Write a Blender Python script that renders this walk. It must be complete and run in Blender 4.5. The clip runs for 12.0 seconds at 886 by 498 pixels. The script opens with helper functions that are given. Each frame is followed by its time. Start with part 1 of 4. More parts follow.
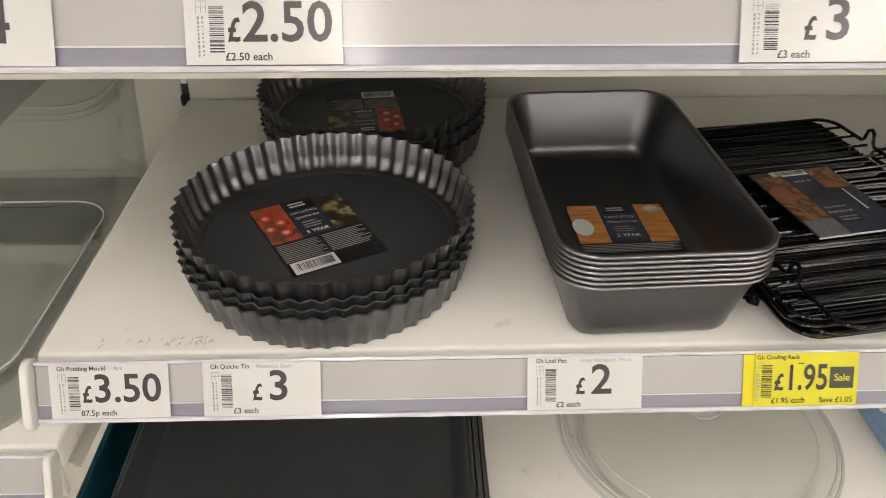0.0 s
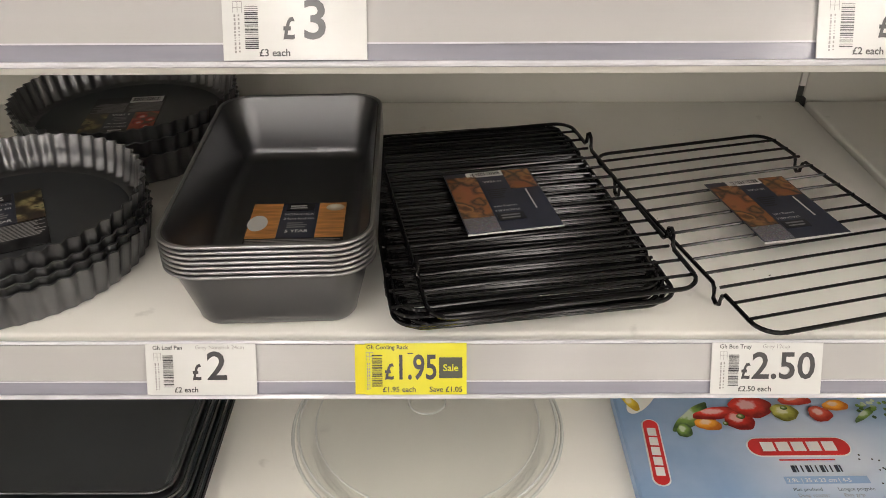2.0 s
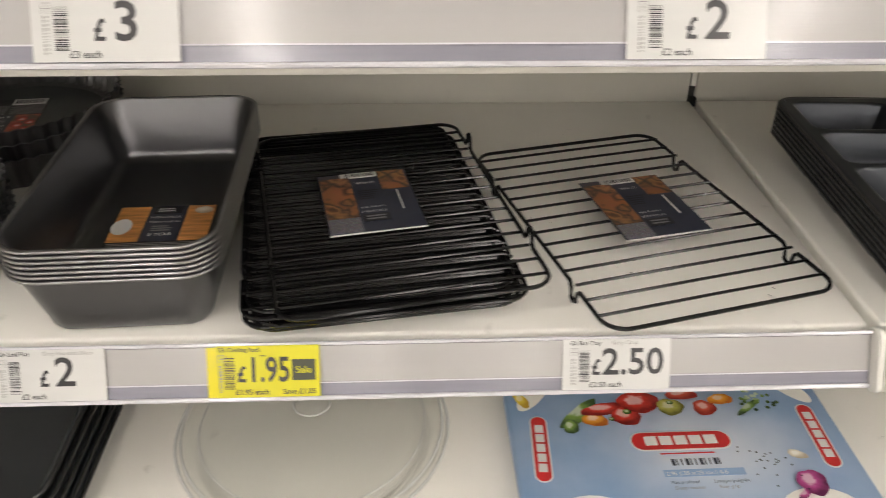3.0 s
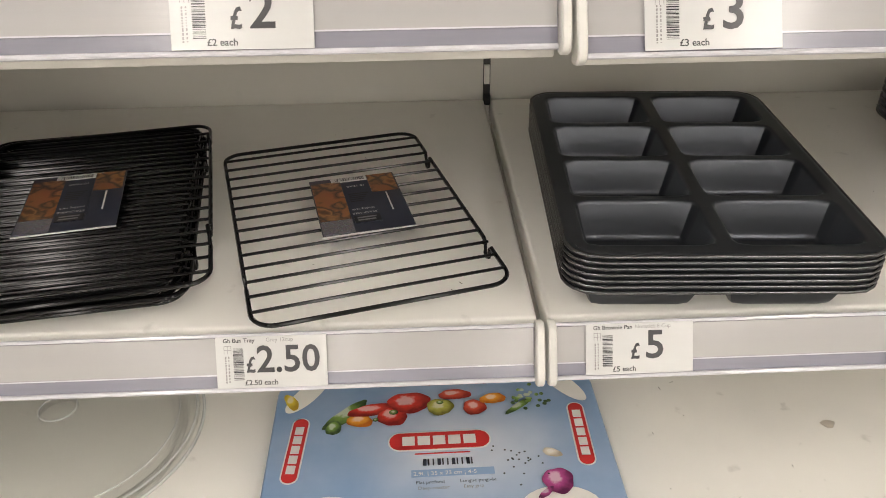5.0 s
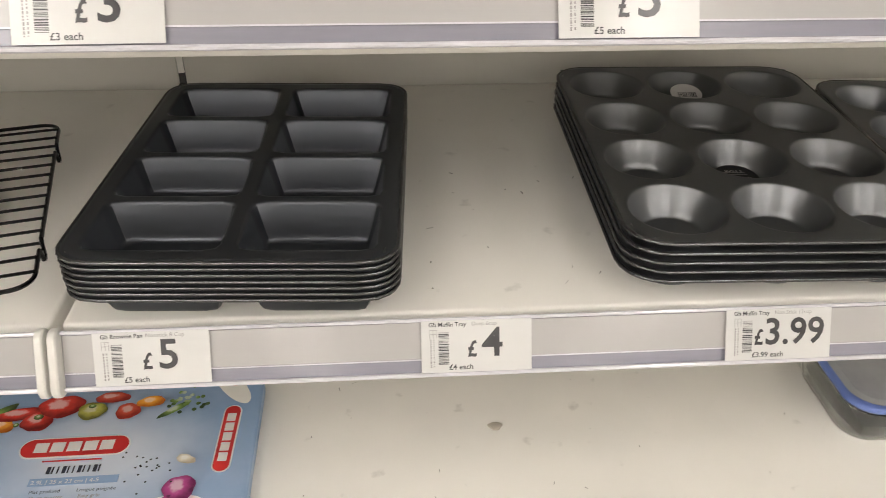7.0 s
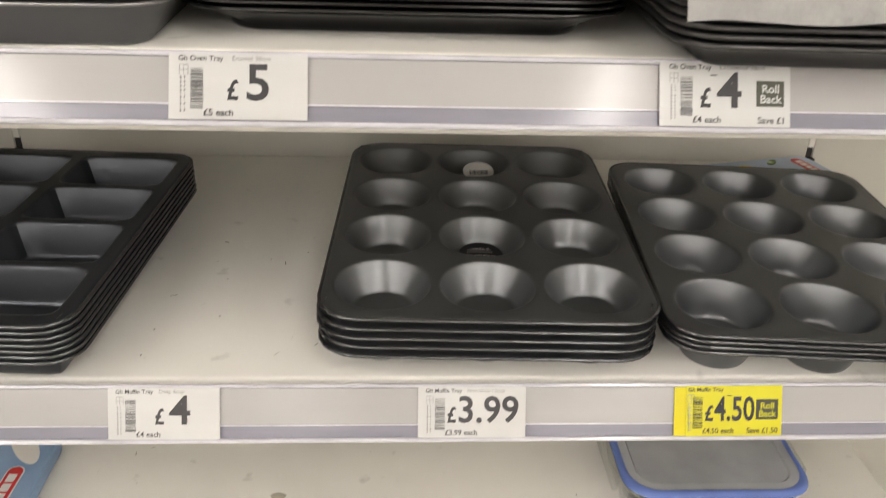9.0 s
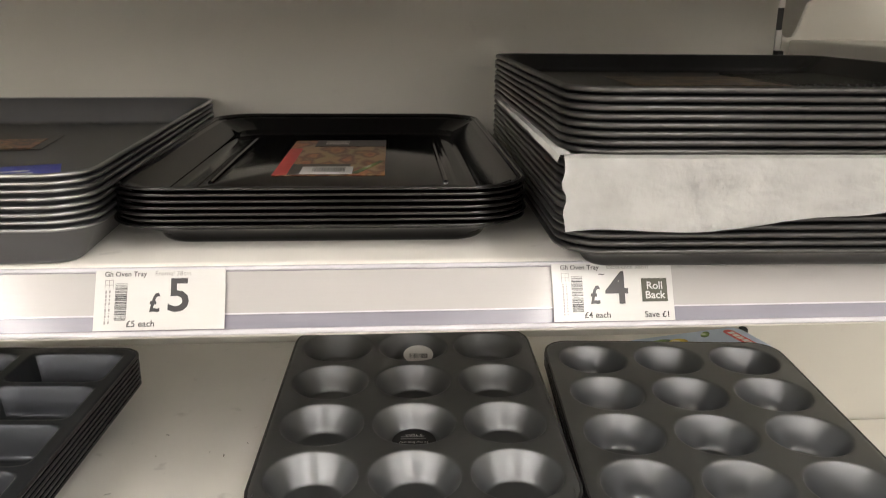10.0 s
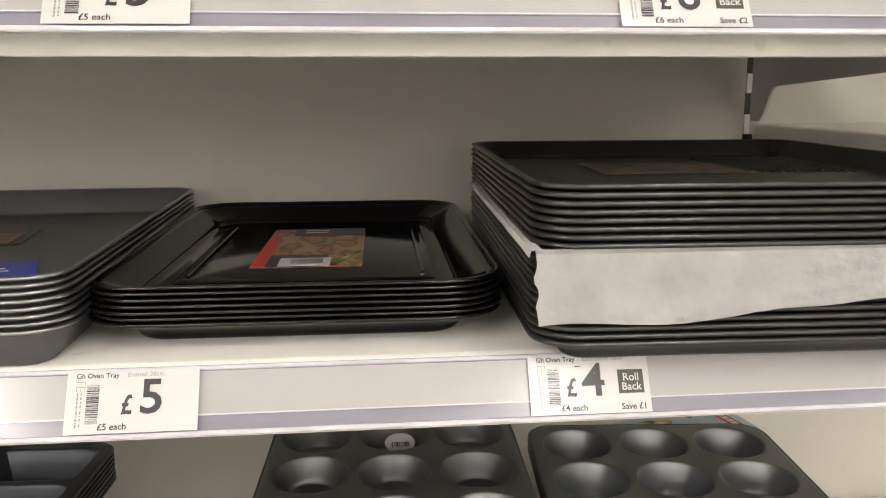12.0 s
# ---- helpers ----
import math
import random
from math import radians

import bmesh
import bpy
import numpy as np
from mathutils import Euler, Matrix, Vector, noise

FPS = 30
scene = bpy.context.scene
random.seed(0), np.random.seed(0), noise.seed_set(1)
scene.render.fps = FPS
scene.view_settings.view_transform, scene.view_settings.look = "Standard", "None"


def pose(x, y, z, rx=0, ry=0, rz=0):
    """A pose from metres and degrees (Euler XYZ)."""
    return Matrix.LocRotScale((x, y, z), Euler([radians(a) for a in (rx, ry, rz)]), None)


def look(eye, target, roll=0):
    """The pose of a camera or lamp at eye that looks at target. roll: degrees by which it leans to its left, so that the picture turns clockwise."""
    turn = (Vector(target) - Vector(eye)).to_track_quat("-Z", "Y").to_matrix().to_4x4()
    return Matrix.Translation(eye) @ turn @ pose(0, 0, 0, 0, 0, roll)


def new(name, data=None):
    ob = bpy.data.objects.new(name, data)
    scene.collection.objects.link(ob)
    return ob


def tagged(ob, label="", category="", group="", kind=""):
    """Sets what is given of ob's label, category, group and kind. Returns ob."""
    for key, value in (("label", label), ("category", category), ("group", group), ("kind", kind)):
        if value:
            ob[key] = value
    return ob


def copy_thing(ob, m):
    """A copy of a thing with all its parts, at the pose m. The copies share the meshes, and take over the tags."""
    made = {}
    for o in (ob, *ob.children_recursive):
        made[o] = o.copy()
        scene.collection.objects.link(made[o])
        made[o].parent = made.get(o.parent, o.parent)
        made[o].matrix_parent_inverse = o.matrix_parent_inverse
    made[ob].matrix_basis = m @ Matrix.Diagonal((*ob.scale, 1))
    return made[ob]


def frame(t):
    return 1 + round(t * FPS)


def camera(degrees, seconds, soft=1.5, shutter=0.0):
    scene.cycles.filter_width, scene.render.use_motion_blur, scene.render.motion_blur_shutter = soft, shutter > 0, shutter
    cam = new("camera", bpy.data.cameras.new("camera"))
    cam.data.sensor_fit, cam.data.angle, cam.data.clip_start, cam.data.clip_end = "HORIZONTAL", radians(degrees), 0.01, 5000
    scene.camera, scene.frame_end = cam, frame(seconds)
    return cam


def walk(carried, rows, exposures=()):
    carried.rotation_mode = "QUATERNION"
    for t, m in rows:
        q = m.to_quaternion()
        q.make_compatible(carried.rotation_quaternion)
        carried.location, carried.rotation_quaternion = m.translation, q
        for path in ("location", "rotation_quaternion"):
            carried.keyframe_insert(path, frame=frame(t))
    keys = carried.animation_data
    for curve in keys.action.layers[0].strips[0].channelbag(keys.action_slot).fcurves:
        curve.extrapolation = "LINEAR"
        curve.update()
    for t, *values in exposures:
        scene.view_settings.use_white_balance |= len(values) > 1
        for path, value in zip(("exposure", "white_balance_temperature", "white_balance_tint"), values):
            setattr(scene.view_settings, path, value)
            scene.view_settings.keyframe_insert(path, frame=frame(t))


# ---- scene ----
cam = camera(58.7, 12.0, soft=0.65, shutter=0.3)
PATH = [
    (0, (0.271, -0.413, 1.303), (0.334, 1.251, 0.196), 0.5),
    (0.5, (0.325, -0.444, 1.315), (0.383, 1.226, 0.216), 0.6),
    (1, (0.471, -0.453, 1.304), (0.506, 1.22, 0.209), 0.3),
    (1.5, (0.539, -0.452, 1.305), (0.563, 1.228, 0.219), 0.2),
    (2, (0.565, -0.447, 1.305), (0.558, 1.237, 0.226), -0.3),
    (2.5, (0.571, -0.44, 1.31), (0.608, 1.239, 0.224), -0.4),
    (3, (0.648, -0.45, 1.306), (0.728, 1.233, 0.229), 0.6),
    (3.5, (0.795, -0.464, 1.297), (0.859, 1.221, 0.222), 1.0),
    (3.7, (0.837, -0.473, 1.292), (0.872, 1.23, 0.243), 0.2),
    (5.3, (0.912, -0.452, 1.298), (1.01, 1.237, 0.232), -1.2),
    (5.5, (0.923, -0.439, 1.3), (1.072, 1.237, 0.218), -0.9),
    (6, (1.04, -0.439, 1.294), (1.243, 1.223, 0.2), 0.5),
    (6.5, (1.182, -0.447, 1.291), (1.336, 1.215, 0.189), 1.0),
    (6.7, (1.212, -0.448, 1.292), (1.342, 1.217, 0.192), 0.7),
    (8.3, (1.363, -0.441, 1.29), (1.561, 1.249, 0.239), 1.9),
    (8.5, (1.408, -0.447, 1.293), (1.571, 1.251, 0.248), 2.3),
    (9, (1.474, -0.468, 1.307), (1.576, 1.289, 0.357), 1.9),
    (9.5, (1.512, -0.477, 1.326), (1.613, 1.379, 0.588), 0.9),
    (10, (1.519, -0.491, 1.341), (1.666, 1.421, 0.772), 0.5),
    (10.5, (1.524, -0.498, 1.347), (1.685, 1.43, 0.842), -0.2),
    (11, (1.523, -0.496, 1.349), (1.693, 1.438, 0.868), -0.4),
    (11.5, (1.523, -0.493, 1.351), (1.695, 1.448, 0.901), -0.5),
    (12, (1.527, -0.491, 1.356), (1.71, 1.461, 0.965), -0.2),
]
walk(cam, [(t, look(eye, target, roll)) for t, eye, target, roll in PATH],
     exposures=[(0, 0.0), (8.5, 0.0), (9.5, 0.16), (10.5, 0.42), (12, 0.33)])

# ---------------- light ----------------
world = bpy.data.worlds.new("world")
scene.world = world
world.use_nodes = True
world.node_tree.nodes["Background"].inputs[0].default_value = (0.9, 0.95, 1.0, 1)
world.node_tree.nodes["Background"].inputs[1].default_value = 0.02
LAMP = 18.4
Z1, Z2, Z3, Z4 = 0.681, 0.937, 1.184, 1.427
BACK = 0.462


# ---------------- materials ----------------
def nodes_of(name):
    m = bpy.data.materials.new(name)
    m.use_nodes = True
    nt = m.node_tree
    return m, nt, nt.nodes["Principled BSDF"]


def mat(name, color, rough=0.5, metal=0.0, vary=0.06, scale=6.0, fine=180.0, bump=0.05, coat=0.0,
        stretch=(1, 1, 1), stain=0.0, coat_rough=0.08, spec=0.5):
    m, nt, p = nodes_of(name)
    tc = nt.nodes.new("ShaderNodeTexCoord")
    mp = nt.nodes.new("ShaderNodeMapping")
    mp.inputs["Scale"].default_value = stretch
    nt.links.new(tc.outputs["Object"], mp.inputs[0])
    big = nt.nodes.new("ShaderNodeTexNoise")
    big.inputs["Scale"].default_value = scale
    big.inputs["Detail"].default_value = 4
    nt.links.new(mp.outputs[0], big.inputs["Vector"])
    small = nt.nodes.new("ShaderNodeTexNoise")
    small.inputs["Scale"].default_value = fine
    small.inputs["Detail"].default_value = 3
    nt.links.new(mp.outputs[0], small.inputs["Vector"])
    ramp = nt.nodes.new("ShaderNodeValToRGB")
    lo = [max(0.0, c * (1 - vary)) for c in color]
    hi = [min(1.0, c * (1 + vary)) for c in color]
    ramp.color_ramp.elements[0].position, ramp.color_ramp.elements[1].position = 0.3, 0.7
    ramp.color_ramp.elements[0].color = (*lo, 1)
    ramp.color_ramp.elements[1].color = (*hi, 1)
    nt.links.new(big.outputs["Fac"], ramp.inputs[0])
    out = ramp.outputs[0]
    if stain > 0:
        sp = nt.nodes.new("ShaderNodeTexNoise")
        sp.inputs["Scale"].default_value = 38.0
        sp.inputs["Detail"].default_value = 6
        nt.links.new(tc.outputs["Object"], sp.inputs["Vector"])
        sr = nt.nodes.new("ShaderNodeValToRGB")
        sr.color_ramp.elements[0].position, sr.color_ramp.elements[1].position = 0.66, 0.80
        sr.color_ramp.elements[0].color = (0, 0, 0, 1)
        sr.color_ramp.elements[1].color = (stain, stain, stain, 1)
        nt.links.new(sp.outputs["Fac"], sr.inputs[0])
        mx = nt.nodes.new("ShaderNodeMixRGB")
        nt.links.new(sr.outputs[0], mx.inputs[0])
        nt.links.new(out, mx.inputs[1])
        mx.inputs[2].default_value = (0.20, 0.18, 0.14, 1)
        out = mx.outputs[0]
    nt.links.new(out, p.inputs["Base Color"])
    mr = nt.nodes.new("ShaderNodeMapRange")
    spread = 0.012 if metal > 0.3 else 0.06
    mr.inputs[3].default_value = max(0.02, rough - spread)
    mr.inputs[4].default_value = min(1.0, rough + spread)
    nt.links.new(small.outputs["Fac"], mr.inputs[0])
    nt.links.new(mr.outputs[0], p.inputs["Roughness"])
    p.inputs["Metallic"].default_value = metal
    p.inputs["Specular IOR Level"].default_value = spec
    if coat:
        p.inputs["Coat Weight"].default_value = coat
        p.inputs["Coat Roughness"].default_value = coat_rough
    if bump:
        b = nt.nodes.new("ShaderNodeBump")
        b.inputs["Strength"].default_value = bump
        b.inputs["Distance"].default_value = 0.001
        nt.links.new(small.outputs["Fac"], b.inputs["Height"])
        nt.links.new(b.outputs[0], p.inputs["Normal"])
        if coat:
            nt.links.new(b.outputs[0], p.inputs["Coat Normal"])
    return m


def glass(name, color, rough, trans, ior=1.45):
    m, nt, p = nodes_of(name)
    p.inputs["Base Color"].default_value = (*color, 1)
    p.inputs["Roughness"].default_value = rough
    p.inputs["Transmission Weight"].default_value = trans
    p.inputs["IOR"].default_value = ior
    tc = nt.nodes.new("ShaderNodeTexCoord")
    n = nt.nodes.new("ShaderNodeTexNoise")
    n.inputs["Scale"].default_value = 25
    nt.links.new(tc.outputs["Object"], n.inputs["Vector"])
    b = nt.nodes.new("ShaderNodeBump")
    b.inputs["Strength"].default_value = 0.15
    b.inputs["Distance"].default_value = 0.002
    nt.links.new(n.outputs["Fac"], b.inputs["Height"])
    nt.links.new(b.outputs[0], p.inputs["Normal"])
    return m


def clear_shell(name, tint, edge, rough):
    """Thin clear glass or plastic: lets light straight through and shines at its edges."""
    m, nt, p = nodes_of(name)
    out = [n for n in nt.nodes if n.type == "OUTPUT_MATERIAL"][0]
    nt.nodes.remove(p)
    tr = nt.nodes.new("ShaderNodeBsdfTransparent")
    tr.inputs[0].default_value = (*tint, 1)
    gl = nt.nodes.new("ShaderNodeBsdfGlossy")
    gl.inputs["Roughness"].default_value = rough
    lw = nt.nodes.new("ShaderNodeLayerWeight")
    lw.inputs["Blend"].default_value = 0.5
    pw = nt.nodes.new("ShaderNodeMath")
    pw.operation = "POWER"
    nt.links.new(lw.outputs["Facing"], pw.inputs[0])
    pw.inputs[1].default_value = 3.0
    fr = nt.nodes.new("ShaderNodeMath")
    fr.operation = "MULTIPLY_ADD"
    nt.links.new(pw.outputs[0], fr.inputs[0])
    fr.inputs[1].default_value = edge
    fr.inputs[2].default_value = 0.02
    mx = nt.nodes.new("ShaderNodeMixShader")
    nt.links.new(fr.outputs[0], mx.inputs[0])
    nt.links.new(tr.outputs[0], mx.inputs[1])
    nt.links.new(gl.outputs[0], mx.inputs[2])
    nt.links.new(mx.outputs[0], out.inputs[0])
    return m


def food(name, colors, scale):
    """A printed food picture: mottled cells of a few colours."""
    m, nt, p = nodes_of(name)
    tc = nt.nodes.new("ShaderNodeTexCoord")
    n = nt.nodes.new("ShaderNodeTexNoise")
    n.inputs["Scale"].default_value = scale * 0.7
    n.inputs["Detail"].default_value = 5
    nt.links.new(tc.outputs["Object"], n.inputs["Vector"])
    add = nt.nodes.new("ShaderNodeVectorMath")
    add.operation = "MULTIPLY_ADD"
    nt.links.new(n.outputs["Color"], add.inputs[0])
    add.inputs[1].default_value = (0.02, 0.02, 0.02)
    nt.links.new(tc.outputs["Object"], add.inputs[2])
    v = nt.nodes.new("ShaderNodeTexVoronoi")
    v.inputs["Scale"].default_value = scale
    nt.links.new(add.outputs[0], v.inputs["Vector"])
    ramp = nt.nodes.new("ShaderNodeValToRGB")
    while len(ramp.color_ramp.elements) < len(colors):
        ramp.color_ramp.elements.new(0.5)
    for i, c in enumerate(colors):
        ramp.color_ramp.elements[i].position = 0.42 + 0.46 * i / (len(colors) - 1)
        ramp.color_ramp.elements[i].color = (*c, 1)
    blend = nt.nodes.new("ShaderNodeMath")
    blend.operation = "MULTIPLY_ADD"
    nt.links.new(v.outputs["Distance"], blend.inputs[0])
    blend.inputs[1].default_value = 0.55
    nt.links.new(n.outputs["Fac"], blend.inputs[2])
    nt.links.new(blend.outputs[0], ramp.inputs[0])
    mul = nt.nodes.new("ShaderNodeMixRGB")
    mul.blend_type = "MULTIPLY"
    mul.inputs[0].default_value = 0.6
    nt.links.new(ramp.outputs[0], mul.inputs[1])
    nt.links.new(n.outputs["Color"], mul.inputs[2])
    nt.links.new(mul.outputs[0], p.inputs["Base Color"])
    p.inputs["Roughness"].default_value = 0.35
    return m


SHELF = mat("shelf_paint", (0.90, 0.88, 0.825), 0.42, vary=0.05, scale=5, fine=260, bump=0.04, stain=0.35)
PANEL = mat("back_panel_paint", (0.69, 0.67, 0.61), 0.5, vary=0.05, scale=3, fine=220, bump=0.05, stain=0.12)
BRACKET = mat("bracket_paint", (0.70, 0.68, 0.63), 0.45, vary=0.05, scale=9)
PLATE = mat("side_plate_grey", (0.33, 0.325, 0.31), 0.4, vary=0.06, scale=9)
# Near black: the shade in the gap between panels is put into this colour.
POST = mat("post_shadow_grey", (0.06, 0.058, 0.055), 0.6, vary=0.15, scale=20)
SLOT = mat("slot_dark", (0.02, 0.02, 0.02), 0.7)
RAIL_BACK = mat("rail_plastic", (0.27, 0.265, 0.32), 0.22, vary=0.07, scale=14, fine=90, bump=0.08, coat=0.6, stretch=(1, 8, 8))
INSERT = mat("rail_insert_card", (0.44, 0.429, 0.426), 0.45, vary=0.025, scale=5, fine=60, bump=0.07, coat=0.9, stretch=(0.3, 8, 8), coat_rough=0.13)
BEAD = mat("clear_bead", (0.70, 0.69, 0.74), 0.12, vary=0.1, scale=40, fine=200, bump=0.03, coat=0.8)
CAP = mat("end_cap_plastic", (0.78, 0.77, 0.73), 0.3, vary=0.03, scale=20)
CARD = mat("ticket_card", (0.66, 0.66, 0.65), 0.5, vary=0.02, scale=20, fine=80, bump=0.06, coat=0.9, stretch=(0.5, 6, 6), coat_rough=0.16)
YELLOW = mat("ticket_yellow", (0.72, 0.67, 0.015), 0.5, vary=0.03, scale=20, fine=80, bump=0.05, coat=0.4, coat_rough=0.14)
YELLOW_OLD = mat("ticket_yellow_under", (0.78, 0.68, 0.01), 0.45, vary=0.05, scale=20, coat=0.4)
INK = mat("ink_dark", (0.030, 0.028, 0.032), 0.5, vary=0.1, scale=60, bump=0, coat=0.6, coat_rough=0.16)
INK_SOFT = mat("ink_grey", (0.30, 0.29, 0.29), 0.5, vary=0.1, scale=60, bump=0, coat=0.9, coat_rough=0.16)
SIGN_DARK = mat("sign_block", (0.07, 0.075, 0.05), 0.4, vary=0.08, scale=40, bump=0)
WHITE = mat("white_print", (0.78, 0.77, 0.75), 0.45, vary=0.03, scale=30, bump=0)
STEEL = mat("nonstick_grey", (0.135, 0.136, 0.142), 0.42, metal=0.6, vary=0.08, scale=9, fine=120, bump=0.0)
BAKE_DARK = mat("nonstick_blue_grey", (0.072, 0.078, 0.089), 0.32, metal=0.75, vary=0.06, scale=9, fine=120, bump=0.0)
BAKE_BRIGHT = mat("nonstick_bright_grey", (0.165, 0.166, 0.173), 0.30, metal=0.9, vary=0.06, scale=9, fine=120, bump=0.0)
STEEL_LIGHT = mat("nonstick_silver_grey", (0.155, 0.155, 0.161), 0.30, metal=0.92, vary=0.07, scale=9, fine=120, bump=0.0)
STEEL_DARK = mat("nonstick_dark", (0.085, 0.09, 0.097), 0.42, metal=0.5, vary=0.10, scale=9, fine=120, bump=0.0)
CUP_GREY = mat("nonstick_cup_grey", (0.195, 0.202, 0.212), 0.35, metal=0.9, vary=0.06, scale=9, fine=120, bump=0.0)
RIM_STEEL = mat("rim_grey", (0.34, 0.34, 0.35), 0.28, metal=0.95, vary=0.06, scale=15, fine=60, bump=0.0)
RIM_DARK = mat("rim_dark", (0.14, 0.143, 0.15), 0.26, metal=0.9, vary=0.08, scale=15, fine=60, bump=0.0)
ENAMEL = mat("black_enamel", (0.006, 0.0055, 0.0055), 0.09, vary=0.2, scale=30, fine=300, bump=0.0, spec=0.32)
ENAMEL_RIM = mat("enamel_rim", (0.008, 0.007, 0.007), 0.07, vary=0.2, scale=30, fine=300, bump=0.0, spec=0.6)
BLACK_TRAY = mat("black_tray", (0.040, 0.040, 0.040), 0.36, metal=0.5, vary=0.12, scale=12, fine=700, bump=0.05)
RIM_BLACK = mat("rim_black", (0.075, 0.073, 0.072), 0.28, metal=0.7, vary=0.08, scale=15, fine=60, bump=0.0)
TEAL = mat("teal_tray_side", (0.01, 0.07, 0.10), 0.3, vary=0.1, scale=12)
WIRE = mat("black_wire", (0.004, 0.004, 0.0045), 0.12, vary=0.2, scale=50, fine=400, bump=0.0, spec=0.28)
NAVY = mat("label_navy", (0.03, 0.034, 0.055), 0.35, vary=0.12, scale=40, bump=0)
LABEL_BLACK = mat("label_black", (0.012, 0.012, 0.014), 0.35, vary=0.1, scale=40, bump=0)
RED = mat("label_red", (0.62, 0.03, 0.03), 0.35, vary=0.06, scale=40, bump=0)
BLUE_TAPE = mat("label_blue", (0.02, 0.04, 0.42), 0.3, vary=0.15, scale=60, bump=0)


def radial_card(name, inner, outer, rx, ry):
    """Card printed with a soft pale glow round its middle."""
    m, nt, p = nodes_of(name)
    tc = nt.nodes.new("ShaderNodeTexCoord")
    mp = nt.nodes.new("ShaderNodeMapping")
    mp.inputs["Scale"].default_value = (1 / rx, 1 / ry, 0)
    mp.inputs["Location"].default_value = (-0.02 / rx, 0.01 / ry, 0)
    nt.links.new(tc.outputs["Object"], mp.inputs[0])
    g = nt.nodes.new("ShaderNodeTexGradient")
    g.gradient_type = "QUADRATIC_SPHERE"
    nt.links.new(mp.outputs[0], g.inputs[0])
    n = nt.nodes.new("ShaderNodeTexNoise")
    n.inputs["Scale"].default_value = 16
    n.inputs["Detail"].default_value = 6
    nt.links.new(tc.outputs["Object"], n.inputs["Vector"])
    mul = nt.nodes.new("ShaderNodeMath")
    mul.operation = "MULTIPLY_ADD"
    nt.links.new(n.outputs["Fac"], mul.inputs[0])
    mul.inputs[1].default_value = 0.5
    nt.links.new(g.outputs["Fac"], mul.inputs[2])
    ramp = nt.nodes.new("ShaderNodeValToRGB")
    ramp.color_ramp.elements[0].position, ramp.color_ramp.elements[1].position = 0.2, 0.85
    ramp.color_ramp.elements[0].color = (*outer, 1)
    ramp.color_ramp.elements[1].color = (*inner, 1)
    nt.links.new(mul.outputs[0], ramp.inputs[0])
    nt.links.new(ramp.outputs[0], p.inputs["Base Color"])
    p.inputs["Roughness"].default_value = 0.42
    return m


SLEEVE = radial_card("sleeve_blue_card", (0.62, 0.68, 0.78), (0.24, 0.37, 0.58), 0.17, 0.12)
SLEEVE_PALE = mat("sleeve_pale_print", (0.52, 0.62, 0.76), 0.42, vary=0.15, scale=14, bump=0)
SLEEVE_BAND = mat("sleeve_band_print", (0.28, 0.41, 0.62), 0.42, vary=0.05, scale=14, bump=0)
DISH = clear_shell("thin_glass", (0.985, 0.988, 0.982), 0.95, 0.03)
GLASS = glass("clear_glass", (0.96, 0.98, 0.97), 0.02, 1.0)
# Milky bead of the tub lids; also stands in for highlights on the dish.
MILKY = mat("milky_plastic_and_glints", (0.66, 0.67, 0.65), 0.25, vary=0.05, scale=30, bump=0, coat=0.4)
TUB = clear_shell("clear_plastic", (0.955, 0.965, 0.955), 0.55, 0.10)
SEAL = mat("blue_seal", (0.13, 0.20, 0.52), 0.35, vary=0.08, scale=30)
LID = mat("smoky_lid", (0.36, 0.37, 0.39), 0.16, vary=0.12, scale=22, coat=0.6)
PAPER = mat("tissue_paper", (0.70, 0.70, 0.69), 0.8, vary=0.10, scale=45, fine=150, bump=0.9)
SILICONE = mat("lid_label_beige", (0.55, 0.5, 0.42), 0.5, vary=0.2, scale=40)
SCUFF_FAINT = mat("scuff_faint", (0.52, 0.50, 0.45), 0.6, vary=0.2, scale=80, bump=0)
SCUFF = mat("scuff_grey", (0.16, 0.14, 0.11), 0.8, vary=0.3, scale=80, bump=0)
CEIL = mat("ceiling_paint", (0.64, 0.64, 0.62), 0.8, vary=0.05, scale=2, fine=60)
FLOOR = mat("vinyl_floor", (0.56, 0.545, 0.51), 0.3, vary=0.1, scale=2, fine=120)
# Pale paint of the unseen walls, kept bright to bounce light onto the shelves.
FAR = mat("unseen_wall_paint", (0.82, 0.80, 0.76), 0.6, vary=0.12, scale=5, fine=60)
PIC_TOMATO = food("print_tomatoes", [(0.05, 0.03, 0.02), (0.55, 0.05, 0.02), (0.7, 0.12, 0.05), (0.2, 0.1, 0.05)], 60)
PIC_CHEESE = food("print_cheese", [(0.03, 0.025, 0.02), (0.55, 0.45, 0.2), (0.15, 0.1, 0.05), (0.05, 0.04, 0.03)], 75)
PIC_BOARD = mat("print_board", (0.62, 0.27, 0.075), 0.35, vary=0.35, scale=30, fine=90, bump=0, stretch=(1, 7, 1))
PIC_BREAD = food("print_bread", [(0.03, 0.02, 0.02), (0.20, 0.07, 0.03), (0.58, 0.26, 0.10), (0.06, 0.035, 0.03), (0.42, 0.16, 0.06)], 58)
PIC_SEED = food("print_seeds", [(0.05, 0.05, 0.07), (0.5, 0.48, 0.5), (0.1, 0.1, 0.13), (0.25, 0.24, 0.27)], 500)
PIC_FEAST = food("print_feast", [(0.05, 0.02, 0.015), (0.55, 0.10, 0.04), (0.75, 0.32, 0.10), (0.25, 0.07, 0.03), (0.6, 0.42, 0.2)], 42)

